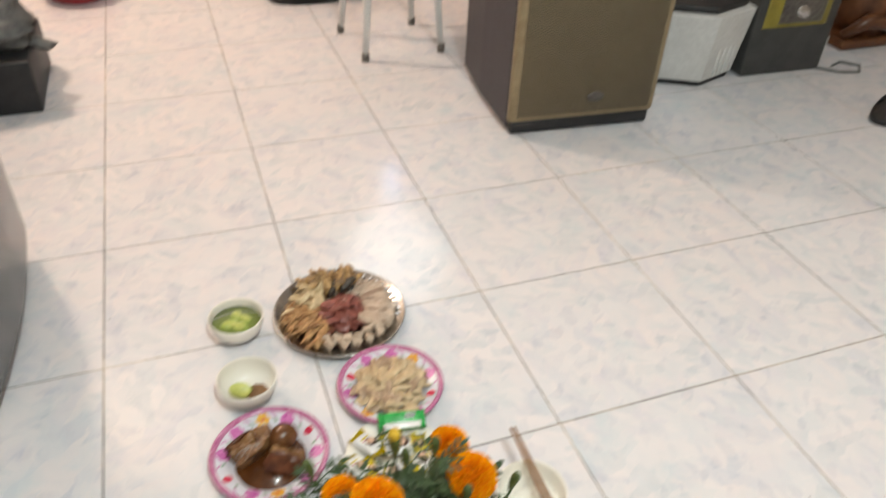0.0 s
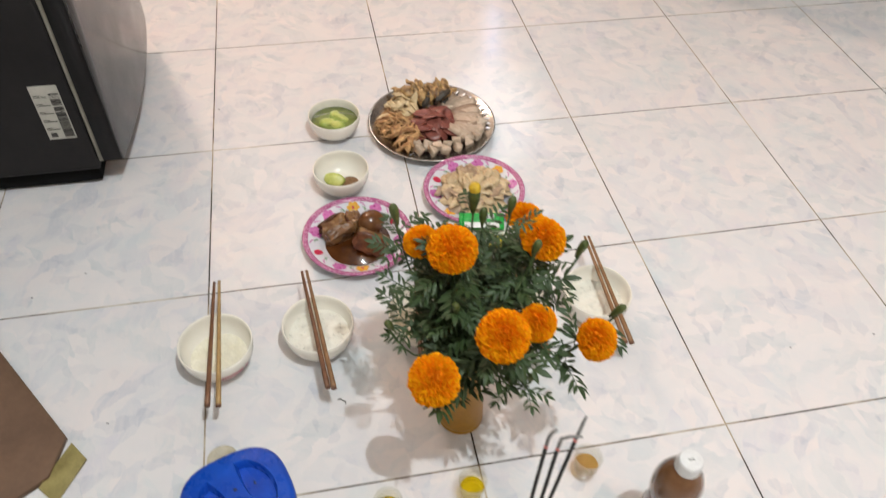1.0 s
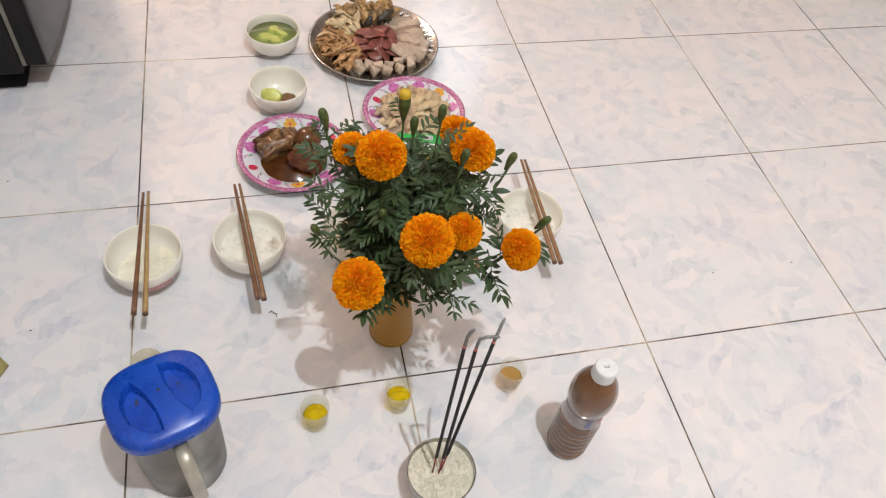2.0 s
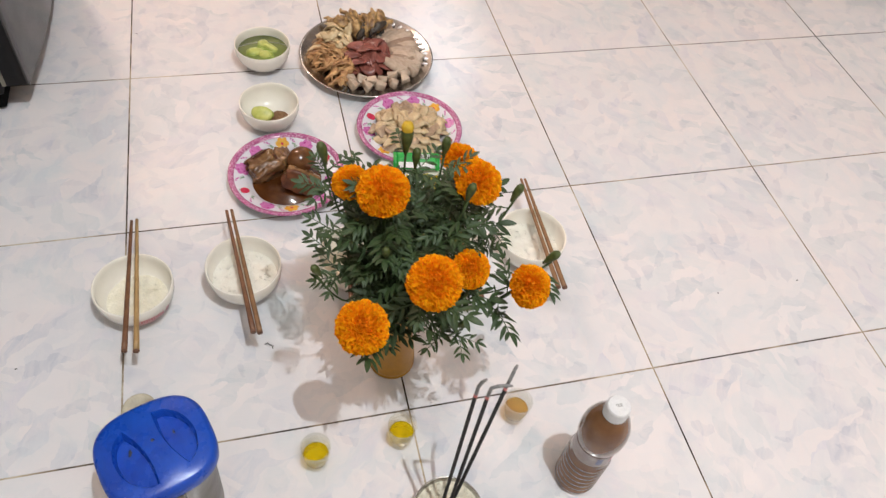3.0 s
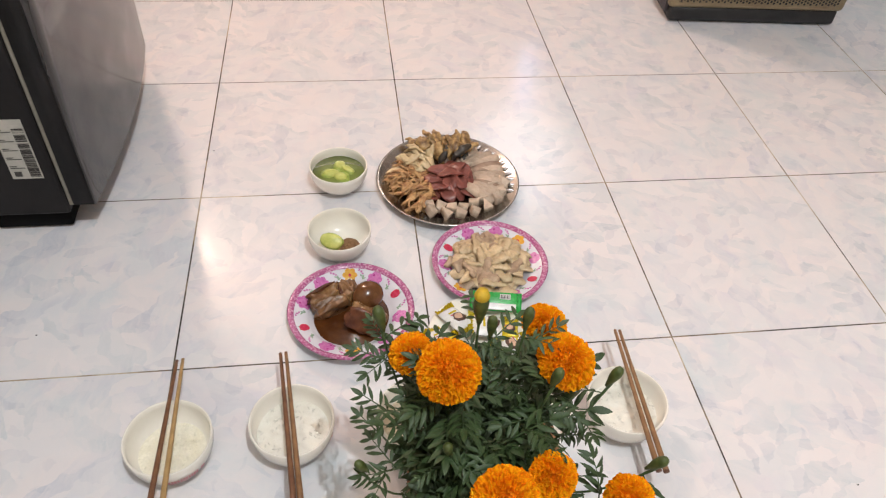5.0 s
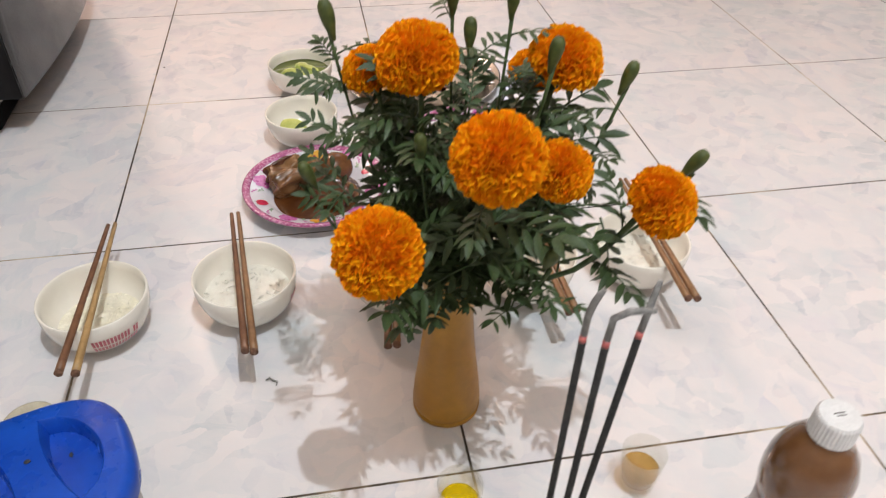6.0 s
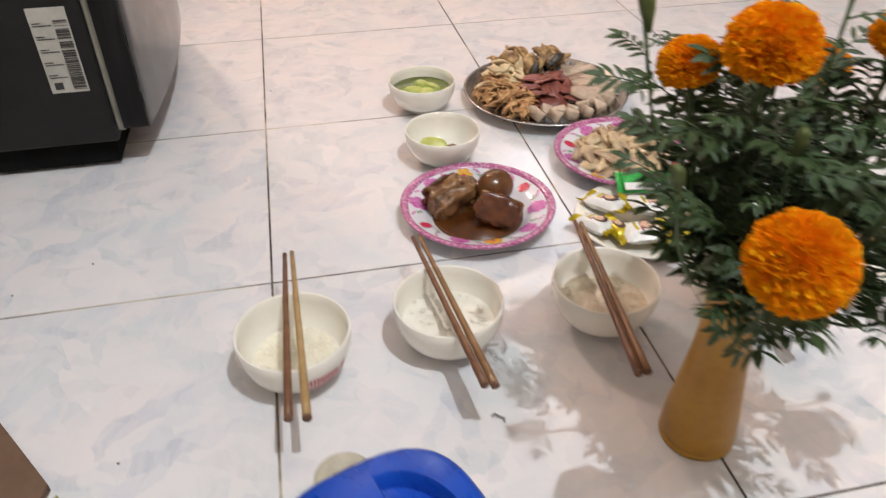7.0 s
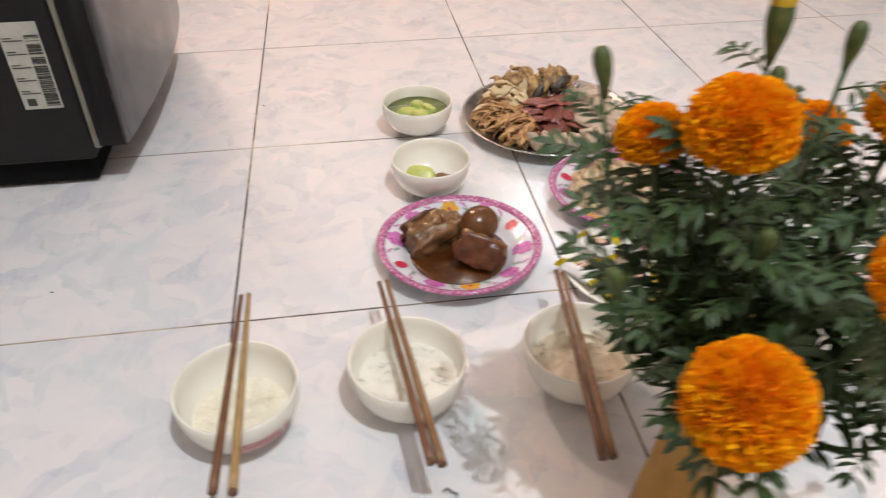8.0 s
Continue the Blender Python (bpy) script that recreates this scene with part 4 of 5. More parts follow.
# ---- vase with marigolds ----
VX, VY = -0.010, 0.087
vase = thing("flower_vase", pose(VX, VY, 0), "ochre yellow waisted vase standing on the tiles", "vase")
vprof = [(0, 0.0), (0.030, 0.0), (0.0335, 0.004), (0.0345, 0.014), (0.0328, 0.035), (0.0283, 0.070), (0.0246, 0.105), (0.0228, 0.135), (0.0236, 0.160), (0.0275, 0.185), (0.0315, 0.200)]
part("rim", lathe([(0.0312, 0.1985), (0.0322, 0.2000), (0.0322, 0.2022), (0.0306, 0.2032), (0.0296, 0.2015)], 56), OCHRE, vase, "rolled ochre rim")
part("foot_ring", lathe([(0.0325, 0.0), (0.0342, 0.001), (0.0346, 0.0035), (0.0346, 0.0065), (0.0338, 0.0070)], 56), OCHRE, vase)
part("body", lathe(vprof + [(0.0305, 0.2015), (0.0260, 0.185), (0.0220, 0.160), (0.0212, 0.13), (0.0, 0.02)], 56), OCHRE, vase)


def marigold_head(seed, petals=640):
    """A ruffled ball of a flower, unit radius, its face along +z."""
    rr = random.Random(seed)
    bm = bmesh.new()
    golden = math.pi * (3 - math.sqrt(5))
    for k in range(petals):
        f = k / petals
        polar = math.acos(1 - 1.52 * f)
        az = k * golden + rr.uniform(-0.15, 0.15)
        out = Vector((math.sin(polar) * math.cos(az), math.sin(polar) * math.sin(az), math.cos(polar) * 0.86))
        side = Vector((-math.sin(az), math.cos(az), 0))
        side = (side * math.cos(0.8 * rr.uniform(-1, 1)) + out.cross(side) * math.sin(1.0 * rr.uniform(-1, 1))).normalized()
        across = out.cross(side)
        size = 0.92 + 0.10 * rr.random() + 0.05 * noise.noise(out * 2.2 + Vector((seed, 0, 0)))
        w = 0.076 * rr.uniform(0.8, 1.25)
        rows = []
        for q, (dist, wide) in enumerate(((0.60, 0.35), (0.86, 0.9), (1.0, 1.15))):
            row = []
            for c in range(5):
                s = c / 4 * 2 - 1
                wave = 0.035 * math.sin(c * 2.4 + seed + k) * q
                fold = 0.05 * s * s * q
                row.append(bm.verts.new(out * size * (dist - 0.05 * abs(s) * q + 0.012 * (c % 2) * q) + side * w * wide * s + across * (wave + fold)))
            rows.append(row)
        for a, b in zip(rows, rows[1:]):
            for c in range(4):
                bm.faces.new((a[c], a[c + 1], b[c + 1], b[c]))
    core = bmesh.ops.create_icosphere(bm, subdivisions=2, radius=0.80)
    for v in core["verts"]:
        v.co.z *= 0.86
    for v in bm.verts:
        if v.co.z < -0.2:
            v.co.z = -0.2 + (v.co.z + 0.2) * 0.7
    return bm


def calyx():
    return lathe([(0, -0.95), (0.09, -0.95), (0.16, -0.75), (0.30, -0.55), (0.34, -0.35), (0.2, -0.3), (0, -0.3)], 14)


def leaf_mesh(seed, pairs=6):
    """A feathered leaf, unit length along +x, its face along +z."""
    rr = random.Random(seed)
    bm = bmesh.new()
    def blade(base, heading, length, width, droop):
        d, s = Vector((math.cos(heading), math.sin(heading), 0)), Vector((-math.sin(heading), math.cos(heading), 0))
        spine, left, right = [], [], []
        for t, w in ((0.0, 0.12), (0.3, 0.85), (0.6, 1.0), (0.85, 0.6), (1.0, 0.05)):
            c = base + d * length * t + Vector((0, 0, -droop * t * t))
            spine.append(bm.verts.new(c))
            left.append(bm.verts.new(c + s * width * w + Vector((0, 0, width * 0.35 * w))))
            right.append(bm.verts.new(c - s * width * w + Vector((0, 0, width * 0.35 * w))))
        for i in range(4):
            bm.faces.new((spine[i], spine[i + 1], left[i + 1], left[i]))
            bm.faces.new((right[i], right[i + 1], spine[i + 1], spine[i]))
    def z_at(x):
        return 0.10 * math.sin(x * 2.2) - 0.22 * x * x
    for i in range(pairs):
        x = 0.20 + 0.66 * i / (pairs - 1)
        for sgn in (1, -1):
            size = (0.22 + 0.17 * math.sin(math.pi * (i + 1) / (pairs + 1))) * rr.uniform(0.85, 1.12)
            blade(Vector((x + 0.02 * sgn, 0, z_at(x))), sgn * radians(rr.uniform(42, 62)), size * 0.98, 0.048, rr.uniform(0.04, 0.24))
    blade(Vector((0.86, 0, z_at(0.86))), rr.uniform(-0.1, 0.1), 0.34, 0.062, 0.12)
    stalk = tube([(x, 0, z_at(x)) for x in (0, 0.2, 0.45, 0.7, 0.92)], [0.022, 0.018, 0.015, 0.012, 0.008], 4)
    keep = bpy.data.meshes.new("stalk")
    stalk.to_mesh(keep)
    stalk.free()
    bm.from_mesh(keep)
    bpy.data.meshes.remove(keep)
    return bm


bouquet = thing("marigold_bouquet", pose(VX, VY, 0), "bunch of orange marigolds with feathery leaves in a vase", "flowers")
MOUTH = Vector((0, 0, 0.195))
HEADS = ((-0.084, -0.042, 0.317, 0.0310), (-0.008, -0.037, 0.376, 0.0310), (0.047, 0.001, 0.338, 0.0235), (-0.039, 0.091, 0.384, 0.0320), (-0.069, 0.134, 0.357, 0.0235),
         (0.115, -0.021, 0.320, 0.0265), (0.078, 0.102, 0.371, 0.0300), (0.085, 0.192, 0.316, 0.0270))
BUDS = ((-0.099, 0.152, 0.396, 1.0, 0), (-0.005, 0.135, 0.424, 1.25, 1), (0.126, 0.088, 0.363, 0.9, 0), (0.152, 0.009, 0.331, 0.9, 0), (0.040, 0.126, 0.414, 0.9, 0),
        (0.012, 0.146, 0.380, 0.9, 0), (0.058, 0.070, 0.394, 0.9, 0), (-0.124, 0.030, 0.334, 0.8, 0), (0.03, -0.048, 0.303, 0.8, 0), (-0.045, 0.032, 0.348, 0.8, 0))
head_meshes = [bpy.data.meshes.new("marigold_head") for _ in range(3)]
for k, data in enumerate(head_meshes):
    b = marigold_head(k + 2)
    b.to_mesh(data)
    b.free()
    data.materials.append(PETAL)
calyx_mesh = bpy.data.meshes.new("calyx")
b = calyx()
b.to_mesh(calyx_mesh)
b.free()
calyx_mesh.shade_smooth()
calyx_mesh.materials.append(BUD)
leaf_meshes = [bpy.data.meshes.new("leaf") for _ in range(4)]
for k, data in enumerate(leaf_meshes):
    b = leaf_mesh(k + 5, 4 + k % 3)
    b.to_mesh(data)
    b.free()
    data.shade_smooth()
    data.materials.append(LEAF)
rng = random.Random(33)


def stem_curve(tip, n=10):
    """A stem from inside the vase through its mouth to a flower, bowed outwards."""
    flat = Vector((tip.x, tip.y, 0))
    away = flat.normalized() if flat.length > 1e-4 else Vector((1, 0, 0))
    mouth = MOUTH + away * rng.uniform(0.008, 0.018)
    pts = []
    for i in range(n + 1):
        t = i / n
        if t < 0.25:
            pts.append(Vector((0, 0, 0.06)).lerp(mouth, t / 0.25))
        else:
            s = (t - 0.25) / 0.75
            p = mouth.lerp(tip, s)
            p += away * 0.10 * flat.length * math.sin(math.pi * s) + Vector((0, 0, -0.03 * math.sin(math.pi * s) * min(1, flat.length * 8)))
            pts.append(p)
    return pts


def orient(p, x_axis, up):
    x_axis = x_axis.normalized()
    y_axis = up.cross(x_axis).normalized()
    z_axis = x_axis.cross(y_axis)
    m = Matrix((x_axis, y_axis, z_axis)).transposed().to_4x4()
    m.translation = p
    return m


def add_leaf(p, direction, size):
    if p.z < 0.265 and p.x > 0.045 and p.y < 0.0 and rng.random() < 0.75:
        return
    if p.z < 0.27:
        direction = Vector((direction.x, direction.y, max(direction.z, 0.22 + (0.27 - p.z) * 4)))
    tip = p + direction.normalized() * size
    if tip.x < -0.078 and p.y < -0.055:
        return
    if (tip.x < (-0.080 if p.y < -0.01 else -0.076) or (tip.z < 0.240 and tip.x > 0.030) or tip.x > 0.128 or (tip.x > 0.085 and tip.z > 0.36)) and rng.random() < 0.86:
        return
    up = Vector((rng.uniform(-0.4, 0.4), rng.uniform(-0.4, 0.4), 1.0))
    ob = part("leaf", leaf_meshes[rng.randrange(4)], LEAF, bouquet)
    ob.matrix_basis = orient(p, direction, up) @ Matrix.Diagonal((size, size, size, 1))


for k, (x, y, z, r) in enumerate(HEADS):
    centre = Vector((x - VX, y - VY, z))
    face = (Vector((centre.x * 2.2, centre.y * 2.2, 0.42))).normalized()
    face = (face + Vector((-0.05, -0.25, 0.25))).normalized()
    pts = stem_curve(centre - face * r * 0.8)
    part("stem", tube(pts, 0.0024, 6), STEM, bouquet)
    rot = face.to_track_quat("Z", "Y").to_matrix().to_4x4()
    m = Matrix.Translation(centre) @ rot @ Matrix.Diagonal((r, r, r, 1))
    head_ob = part("flower_head", head_meshes[k % 3], PETAL, bouquet, "dense ruffled orange petals")
    head_ob.matrix_basis = m
    part("calyx", calyx_mesh, BUD, head_ob)
    for i in range(18):
        t = 0.30 + 0.62 * i / 17
        p = pts[int(t * 10)].lerp(pts[min(int(t * 10) + 1, 10)], t * 10 - int(t * 10))
        az = i * 2.4 + k
        out = Vector((math.cos(az), math.sin(az), rng.uniform(0.0, 0.75))) + Vector((p.x, p.y, 0)) * 2.5
        add_leaf(p, out, rng.uniform(0.044, 0.070))
for k, (x, y, z, s, tip) in enumerate(BUDS):
    top = Vector((x - VX, y - VY, z))
    pts = stem_curve(top - Vector((0, 0, 0.010)))
    part("stem", tube(pts, [0.0012] * 9 + [0.0013, 0.0018], 6), STEM, bouquet)
    d = (pts[-1] - pts[-3]).normalized()
    rot = d.to_track_quat("Z", "Y").to_matrix().to_4x4()
    bud = part("bud", lathe([(0.0018, -0.022), (0.0034, -0.015), (0.0058, -0.006), (0.0066, 0.002), (0.0060, 0.008), (0.0040, 0.012), (0, 0.0135)], 14), BUD, bouquet,
               at=Matrix.Translation(top) @ rot @ Matrix.Diagonal((s * 0.92, s * 0.92, s * 0.92, 1)))
    if tip == 1:
        part("yellow_tip", lathe([(0.0055, 0.006), (0.0066, 0.011), (0.0048, 0.0155), (0, 0.0165)], 14), BUD_TIP, bud, "opening yellow petals")
    for i in range(9 if tip != 2 else 0):
        t = 0.40 + 0.54 * i / 8
        p = pts[int(t * 10)].lerp(pts[min(int(t * 10) + 1, 10)], t * 10 - int(t * 10))
        az = i * 2.4 + k * 1.3
        out = Vector((math.cos(az), math.sin(az), rng.uniform(-0.1, 0.8))) + Vector((p.x, p.y, 0)) * 2.5
        add_leaf(p, out, rng.uniform(0.034, 0.050) * (0.7 if x < -0.11 else 1.0))
# sprays that droop past the rim
for px, py, pz, dx, dy, dz, size in ((-0.030, -0.040, 0.235, -0.5, -0.4, -0.75, 0.052), (-0.040, -0.055, 0.225, -0.15, -0.5, -0.9, 0.046), (-0.085, -0.045, 0.300, -0.6, -0.3, 0.4, 0.040), (-0.090, -0.046, 0.308, -0.3, -0.8, 0.2, 0.036), (-0.080, -0.040, 0.292, -0.5, 0.6, 0.3, 0.042),
                                     (-0.078, 0.055, 0.335, -0.8, 0.2, 0.3, 0.044), (-0.080, 0.056, 0.345, -0.5, -0.6, 0.2, 0.040), (-0.082, 0.058, 0.355, -0.4, 0.7, 0.4, 0.036),
                                     (-0.058, -0.085, 0.270, 0.1, -0.3, -0.9, 0.042), (-0.086, -0.010, 0.292, -0.6, 0.5, 0.4, 0.042), (-0.080, 0.010, 0.310, -0.7, 0.2, 0.6, 0.042),
                                     (0.095, -0.080, 0.290, 0.2, -0.4, -0.9, 0.050), (0.085, -0.010, 0.280, 0.8, 0.2, -0.5, 0.050), (-0.015, -0.050, 0.225, -0.3, -0.6, -0.8, 0.044)):
    spray = part("leaf", leaf_meshes[rng.randrange(4)], LEAF, bouquet)
    spray.matrix_basis = orient(Vector((px, py, pz)), Vector((dx, dy, dz)), Vector((0.1, -0.6, 0.8))) @ Matrix.Diagonal((size, size, size, 1))
# the dense heart of the bunch, between the mouth and the blooms
for i in range(64):
    az, f = i * 2.4, math.sqrt((i + 0.5) / 64)
    p = MOUTH + Vector((math.cos(az) * 0.034 * f, math.sin(az) * 0.036 * f + 0.004, 0.022 + 0.080 * rng.random()))
    add_leaf(p, Vector((math.cos(az), math.sin(az), rng.uniform(0.4, 1.6))), rng.uniform(0.040, 0.056))
# the thicket among the upper stems
for i in range(48):
    p = Vector((rng.uniform(-0.055, 0.070), rng.uniform(-0.035, 0.085), rng.uniform(0.262, 0.345)))
    az = math.atan2(p.y, p.x) + rng.uniform(-1.3, 1.3)
    add_leaf(p, Vector((math.cos(az), math.sin(az), rng.uniform(-0.1, 1.0))), rng.uniform(0.040, 0.060))
# leaves that hang over the mouth
for i in range(14):
    az = i * 2.4
    p = MOUTH + Vector((math.cos(az) * 0.024, math.sin(az) * 0.024, rng.uniform(0.0, 0.03)))
    add_leaf(p, Vector((math.cos(az), math.sin(az), rng.uniform(0.1, 0.6))), rng.uniform(0.034, 0.046))


# ---- jug with its blue lid ----
JX, JY, JROT = -0.321, -0.079, 19.0
jug = thing("water_jug", pose(JX, JY, 0, 0, 0, JROT), "dull steel water jug with a blue plastic lid", "jug")
body = bmesh.new()
rows = []
for z, r, power in ((0.0, 0.050, 2.0), (0.004, 0.053, 2.0), (0.06, 0.0545, 2.1), (0.12, 0.0555, 2.3), (0.160, 0.0555, 2.8), (0.172, 0.0575, 3.2), (0.176, 0.0575, 3.2)):
    rows.append([body.verts.new((px, py, z)) for px, py in squircle(r, r, power, 48)])
for a, b in zip(rows, rows[1:]):
    for i in range(48):
        body.faces.new((a[i], a[(i + 1) % 48], b[(i + 1) % 48], b[i]))
body.faces.new(rows[0][::-1])
body.faces.new(rows[-1])
part("body", body, STEEL_DULL, jug)


def lid_surface():
    """The lid: a crowned top with two leaf-shaped hollows, a rounded shoulder and a skirt."""
    bm = bmesh.new()
    n = 72
    def crown(x, y):
        return 0.0200 - 1.1 * (x * x + y * y)
    def ring(points, z=None, drop=0.0):
        return [bm.verts.new((x, y, crown(x, y) - drop if z is None else z)) for x, y in points]
    def strip(a, b):
        for i in range(len(a)):
            j = (i + 1) % len(a)
            bm.faces.new((a[i], b[i], b[j], a[j]))
    def loop_edges(loop):
        return [bm.edges.get((loop[i], loop[(i + 1) % len(loop)])) or bm.edges.new((loop[i], loop[(i + 1) % len(loop)])) for i in range(len(loop))]
    rim = ring(squircle(0.0560, 0.0525, 2.9, n))
    edges = loop_edges(rim)
    turn = radians(12)
    for sgn in (1, -1):
        def lens(inner, outer, half):
            pts = []
            for i in range(15):
                t = -1 + 2 * i / 14
                pts.append((inner - 0.0065 * (1 - t * t), t * half))
            for i in range(1, 22):
                t = 1 - 2 * i / 22
                pts.append((inner + (outer - inner) * (1 - t * t) ** 0.56, t * half))
            pts = [(sgn * x, y - 0.002) for x, y in pts]
            return [(x * math.cos(turn) - y * math.sin(turn), x * math.sin(turn) + y * math.cos(turn)) for x, y in pts]
        top = ring(lens(0.0180, 0.0450, 0.0400))
        lip = ring(lens(0.0187, 0.0442, 0.0387), drop=0.0012)
        base = ring(lens(0.0206, 0.0420, 0.0355), drop=0.0140)
        strip(top, lip)
        strip(lip, base)
        centre = bm.verts.new((sum(v.co.x for v in base) / len(base), sum(v.co.y for v in base) / len(base), 0.0040))
        for i in range(len(base)):
            bm.faces.new((base[i], base[(i + 1) % len(base)], centre))
        edges += loop_edges(top)
    bmesh.ops.triangle_fill(bm, edges=edges, use_beauty=True)
    loops = [rim]
    for k, (f, z) in enumerate(((1.06, 0.0145), (1.105, 0.0120), (1.13, 0.0085), (1.135, 0.004), (1.135, -0.002), (1.03, -0.002))):
        loops.append(ring(squircle(0.0560 * f, 0.0525 * f, 2.9, n), z))
    for a, b in zip(loops, loops[1:]):
        strip(a, b)
    bmesh.ops.recalc_face_normals(bm, faces=bm.faces)
    for e in bm.edges:
        if len(e.link_faces) == 2 and e.calc_face_angle(0) > 0.7:
            e.smooth = False
    return bm


lid = part("lid", lid_surface(), BLUE, jug, "glossy blue lid with two hollows", at=pose(0, 0, 0.174))
# the first dark spot stands in for the lid's centre hole, the other two are grime
part("lid_spot", lump(0.0022, 0.0018, 0.0006, 5, 0.4, 2), GRIME, lid, at=pose(0.0005, 0.006, 0.0205))
part("lid_spot", lump(0.0016, 0.004, 0.0004, 6, 0.8, 3), GRIME, lid, at=pose(-0.026, 0.010, 0.0048, 0, 0, -20))
part("lid_spot", lump(0.0012, 0.002, 0.0003, 7, 0.8, 3), GRIME, lid, at=pose(0.024, 0.012, 0.0048, 0, 0, 10))
for k in range(5):
    part("moulded_mark", box((0.042 + k * 0.0024, -0.006 + (k % 2) * 0.001, 0.0160 - k * 0.0004), (0.0432 + k * 0.0024, 0.002, 0.0172 - k * 0.0004)), BLUE, lid)
lip = lathe([(0, -0.010), (0.012, -0.008), (0.0185, 0.001), (0.0190, 0.004), (0.0178, 0.0042), (0.012, 0.0005), (0, -0.001)], 32)
part("spout", lip, STAINED, jug, "stained grey pouring lip", at=pose(0, 0.0640, 0.1665))
part("handle", tube([(0.0, -0.052, 0.160), (0.0, -0.075, 0.160), (0.0, -0.086, 0.145), (0.0, -0.086, 0.09), (0.0, -0.080, 0.050), (0.0, -0.052, 0.035)], 0.0085, 12, 0.5), HANDLE, jug, "grey strap handle")


# ---- small glasses ----
for k, (x, y, wine, words) in enumerate(((-0.143, -0.053, YELLOW_WINE, "small clear glass with bright yellow wine"), (-0.022, -0.044, YELLOW_WINE, "small clear glass with bright yellow wine"),
                                         (0.151, -0.038, PALE_TEA, "small clear glass with pale amber tea"))):
    cup = thing("shot_glass", pose(x, y, 0), words, "glass", "small glasses in a row")
    part("glass", lathe([(0, 0.0), (0.0150, 0.0), (0.0160, 0.003), (0.0185, 0.025), (0.0205, 0.050), (0.0200, 0.0508), (0.0192, 0.050), (0.0172, 0.025), (0.0150, 0.010), (0, 0.009)], 40), CLEAR, cup)
    tagged(part("wine" if k < 2 else "tea", lathe([(0, 0.0092), (0.0149, 0.0102), (0.01705, 0.0245), (0.0173, 0.0262), (0, 0.0262)], 40), wine, at=pose(x, y, 0)),
           "yellow rice wine in a small glass" if k < 2 else "pale amber tea in a small glass", "drink", "drinks in the glasses")


# ---- tea bottle ----
BX, BY = 0.211, -0.143
bottle = thing("tea_bottle", pose(BX, BY, 0), "plastic bottle of brown iced tea with a white cap", "bottle")
prof = [(0, 0.004), (0.024, 0.0), (0.0295, 0.004)]
z = 0.008
while z < 0.085:
    prof += [(0.0315, z), (0.0322, z + 0.004), (0.0302, z + 0.0075), (0.0300, z + 0.009)]
    z += 0.0125
prof += [(0.0295, 0.096), (0.0280, 0.105), (0.0285, 0.125), (0.0300, 0.130), (0.0330, 0.142), (0.0338, 0.156), (0.0325, 0.170), (0.0275, 0.185), (0.0200, 0.196), (0.0150, 0.201), (0.0145, 0.210), (0, 0.210)]
prof = [(r * 0.93, z) for r, z in prof]
part("body", lathe(prof, 56), BOTTLE_TEA, bottle, "brown tea behind ribbed clear plastic")
part("label_sleeve", lathe([(0.0272, 0.100), (0.0268, 0.106), (0.0273, 0.126), (0.0285, 0.130), (0.0280, 0.130), (0.0266, 0.126), (0.0262, 0.106)], 56), LABEL_FILM, bottle, "thin printed label")
for a in (-1.9, -1.2, -0.5):
    bm = bmesh.new()
    vs = [[bm.verts.new((0.0276 * math.cos(a + s * 0.07), 0.0276 * math.sin(a + s * 0.07), zz)) for s in range(5)] for zz in (0.107, 0.124)]
    for i in range(4):
        bm.faces.new((vs[0][i], vs[0][i + 1], vs[1][i + 1], vs[1][i]))
    part("label_print", bm, LABEL_BLUE if a < -1.5 or a > -1 else RED_PRINT, bottle)
cap_bm = bmesh.new()
rows = []
for z, r in ((0.203, 0.0149), (0.2205, 0.0146), (0.2228, 0.0132)):
    rows.append([cap_bm.verts.new(((r + (0.0005 if i % 2 and z < 0.223 else 0)) * math.cos(math.tau * i / 72), (r + (0.0005 if i % 2 and z < 0.223 else 0)) * math.sin(math.tau * i / 72), z)) for i in range(72)])
for a, b in zip(rows, rows[1:]):
    for i in range(72):
        cap_bm.faces.new((a[i], a[(i + 1) % 72], b[(i + 1) % 72], b[i]))
cap_bm.faces.new(rows[-1])
cap = part("cap", cap_bm, CAP, bottle, "white ribbed screw cap", smooth=False)
for k in range(2):
    part("print_bar", box((-0.004 + k * 0.001, 0.001 - k * 0.0022, 0.2227), (0.004, 0.0018 - k * 0.0022, 0.2230)), BADGE, cap)


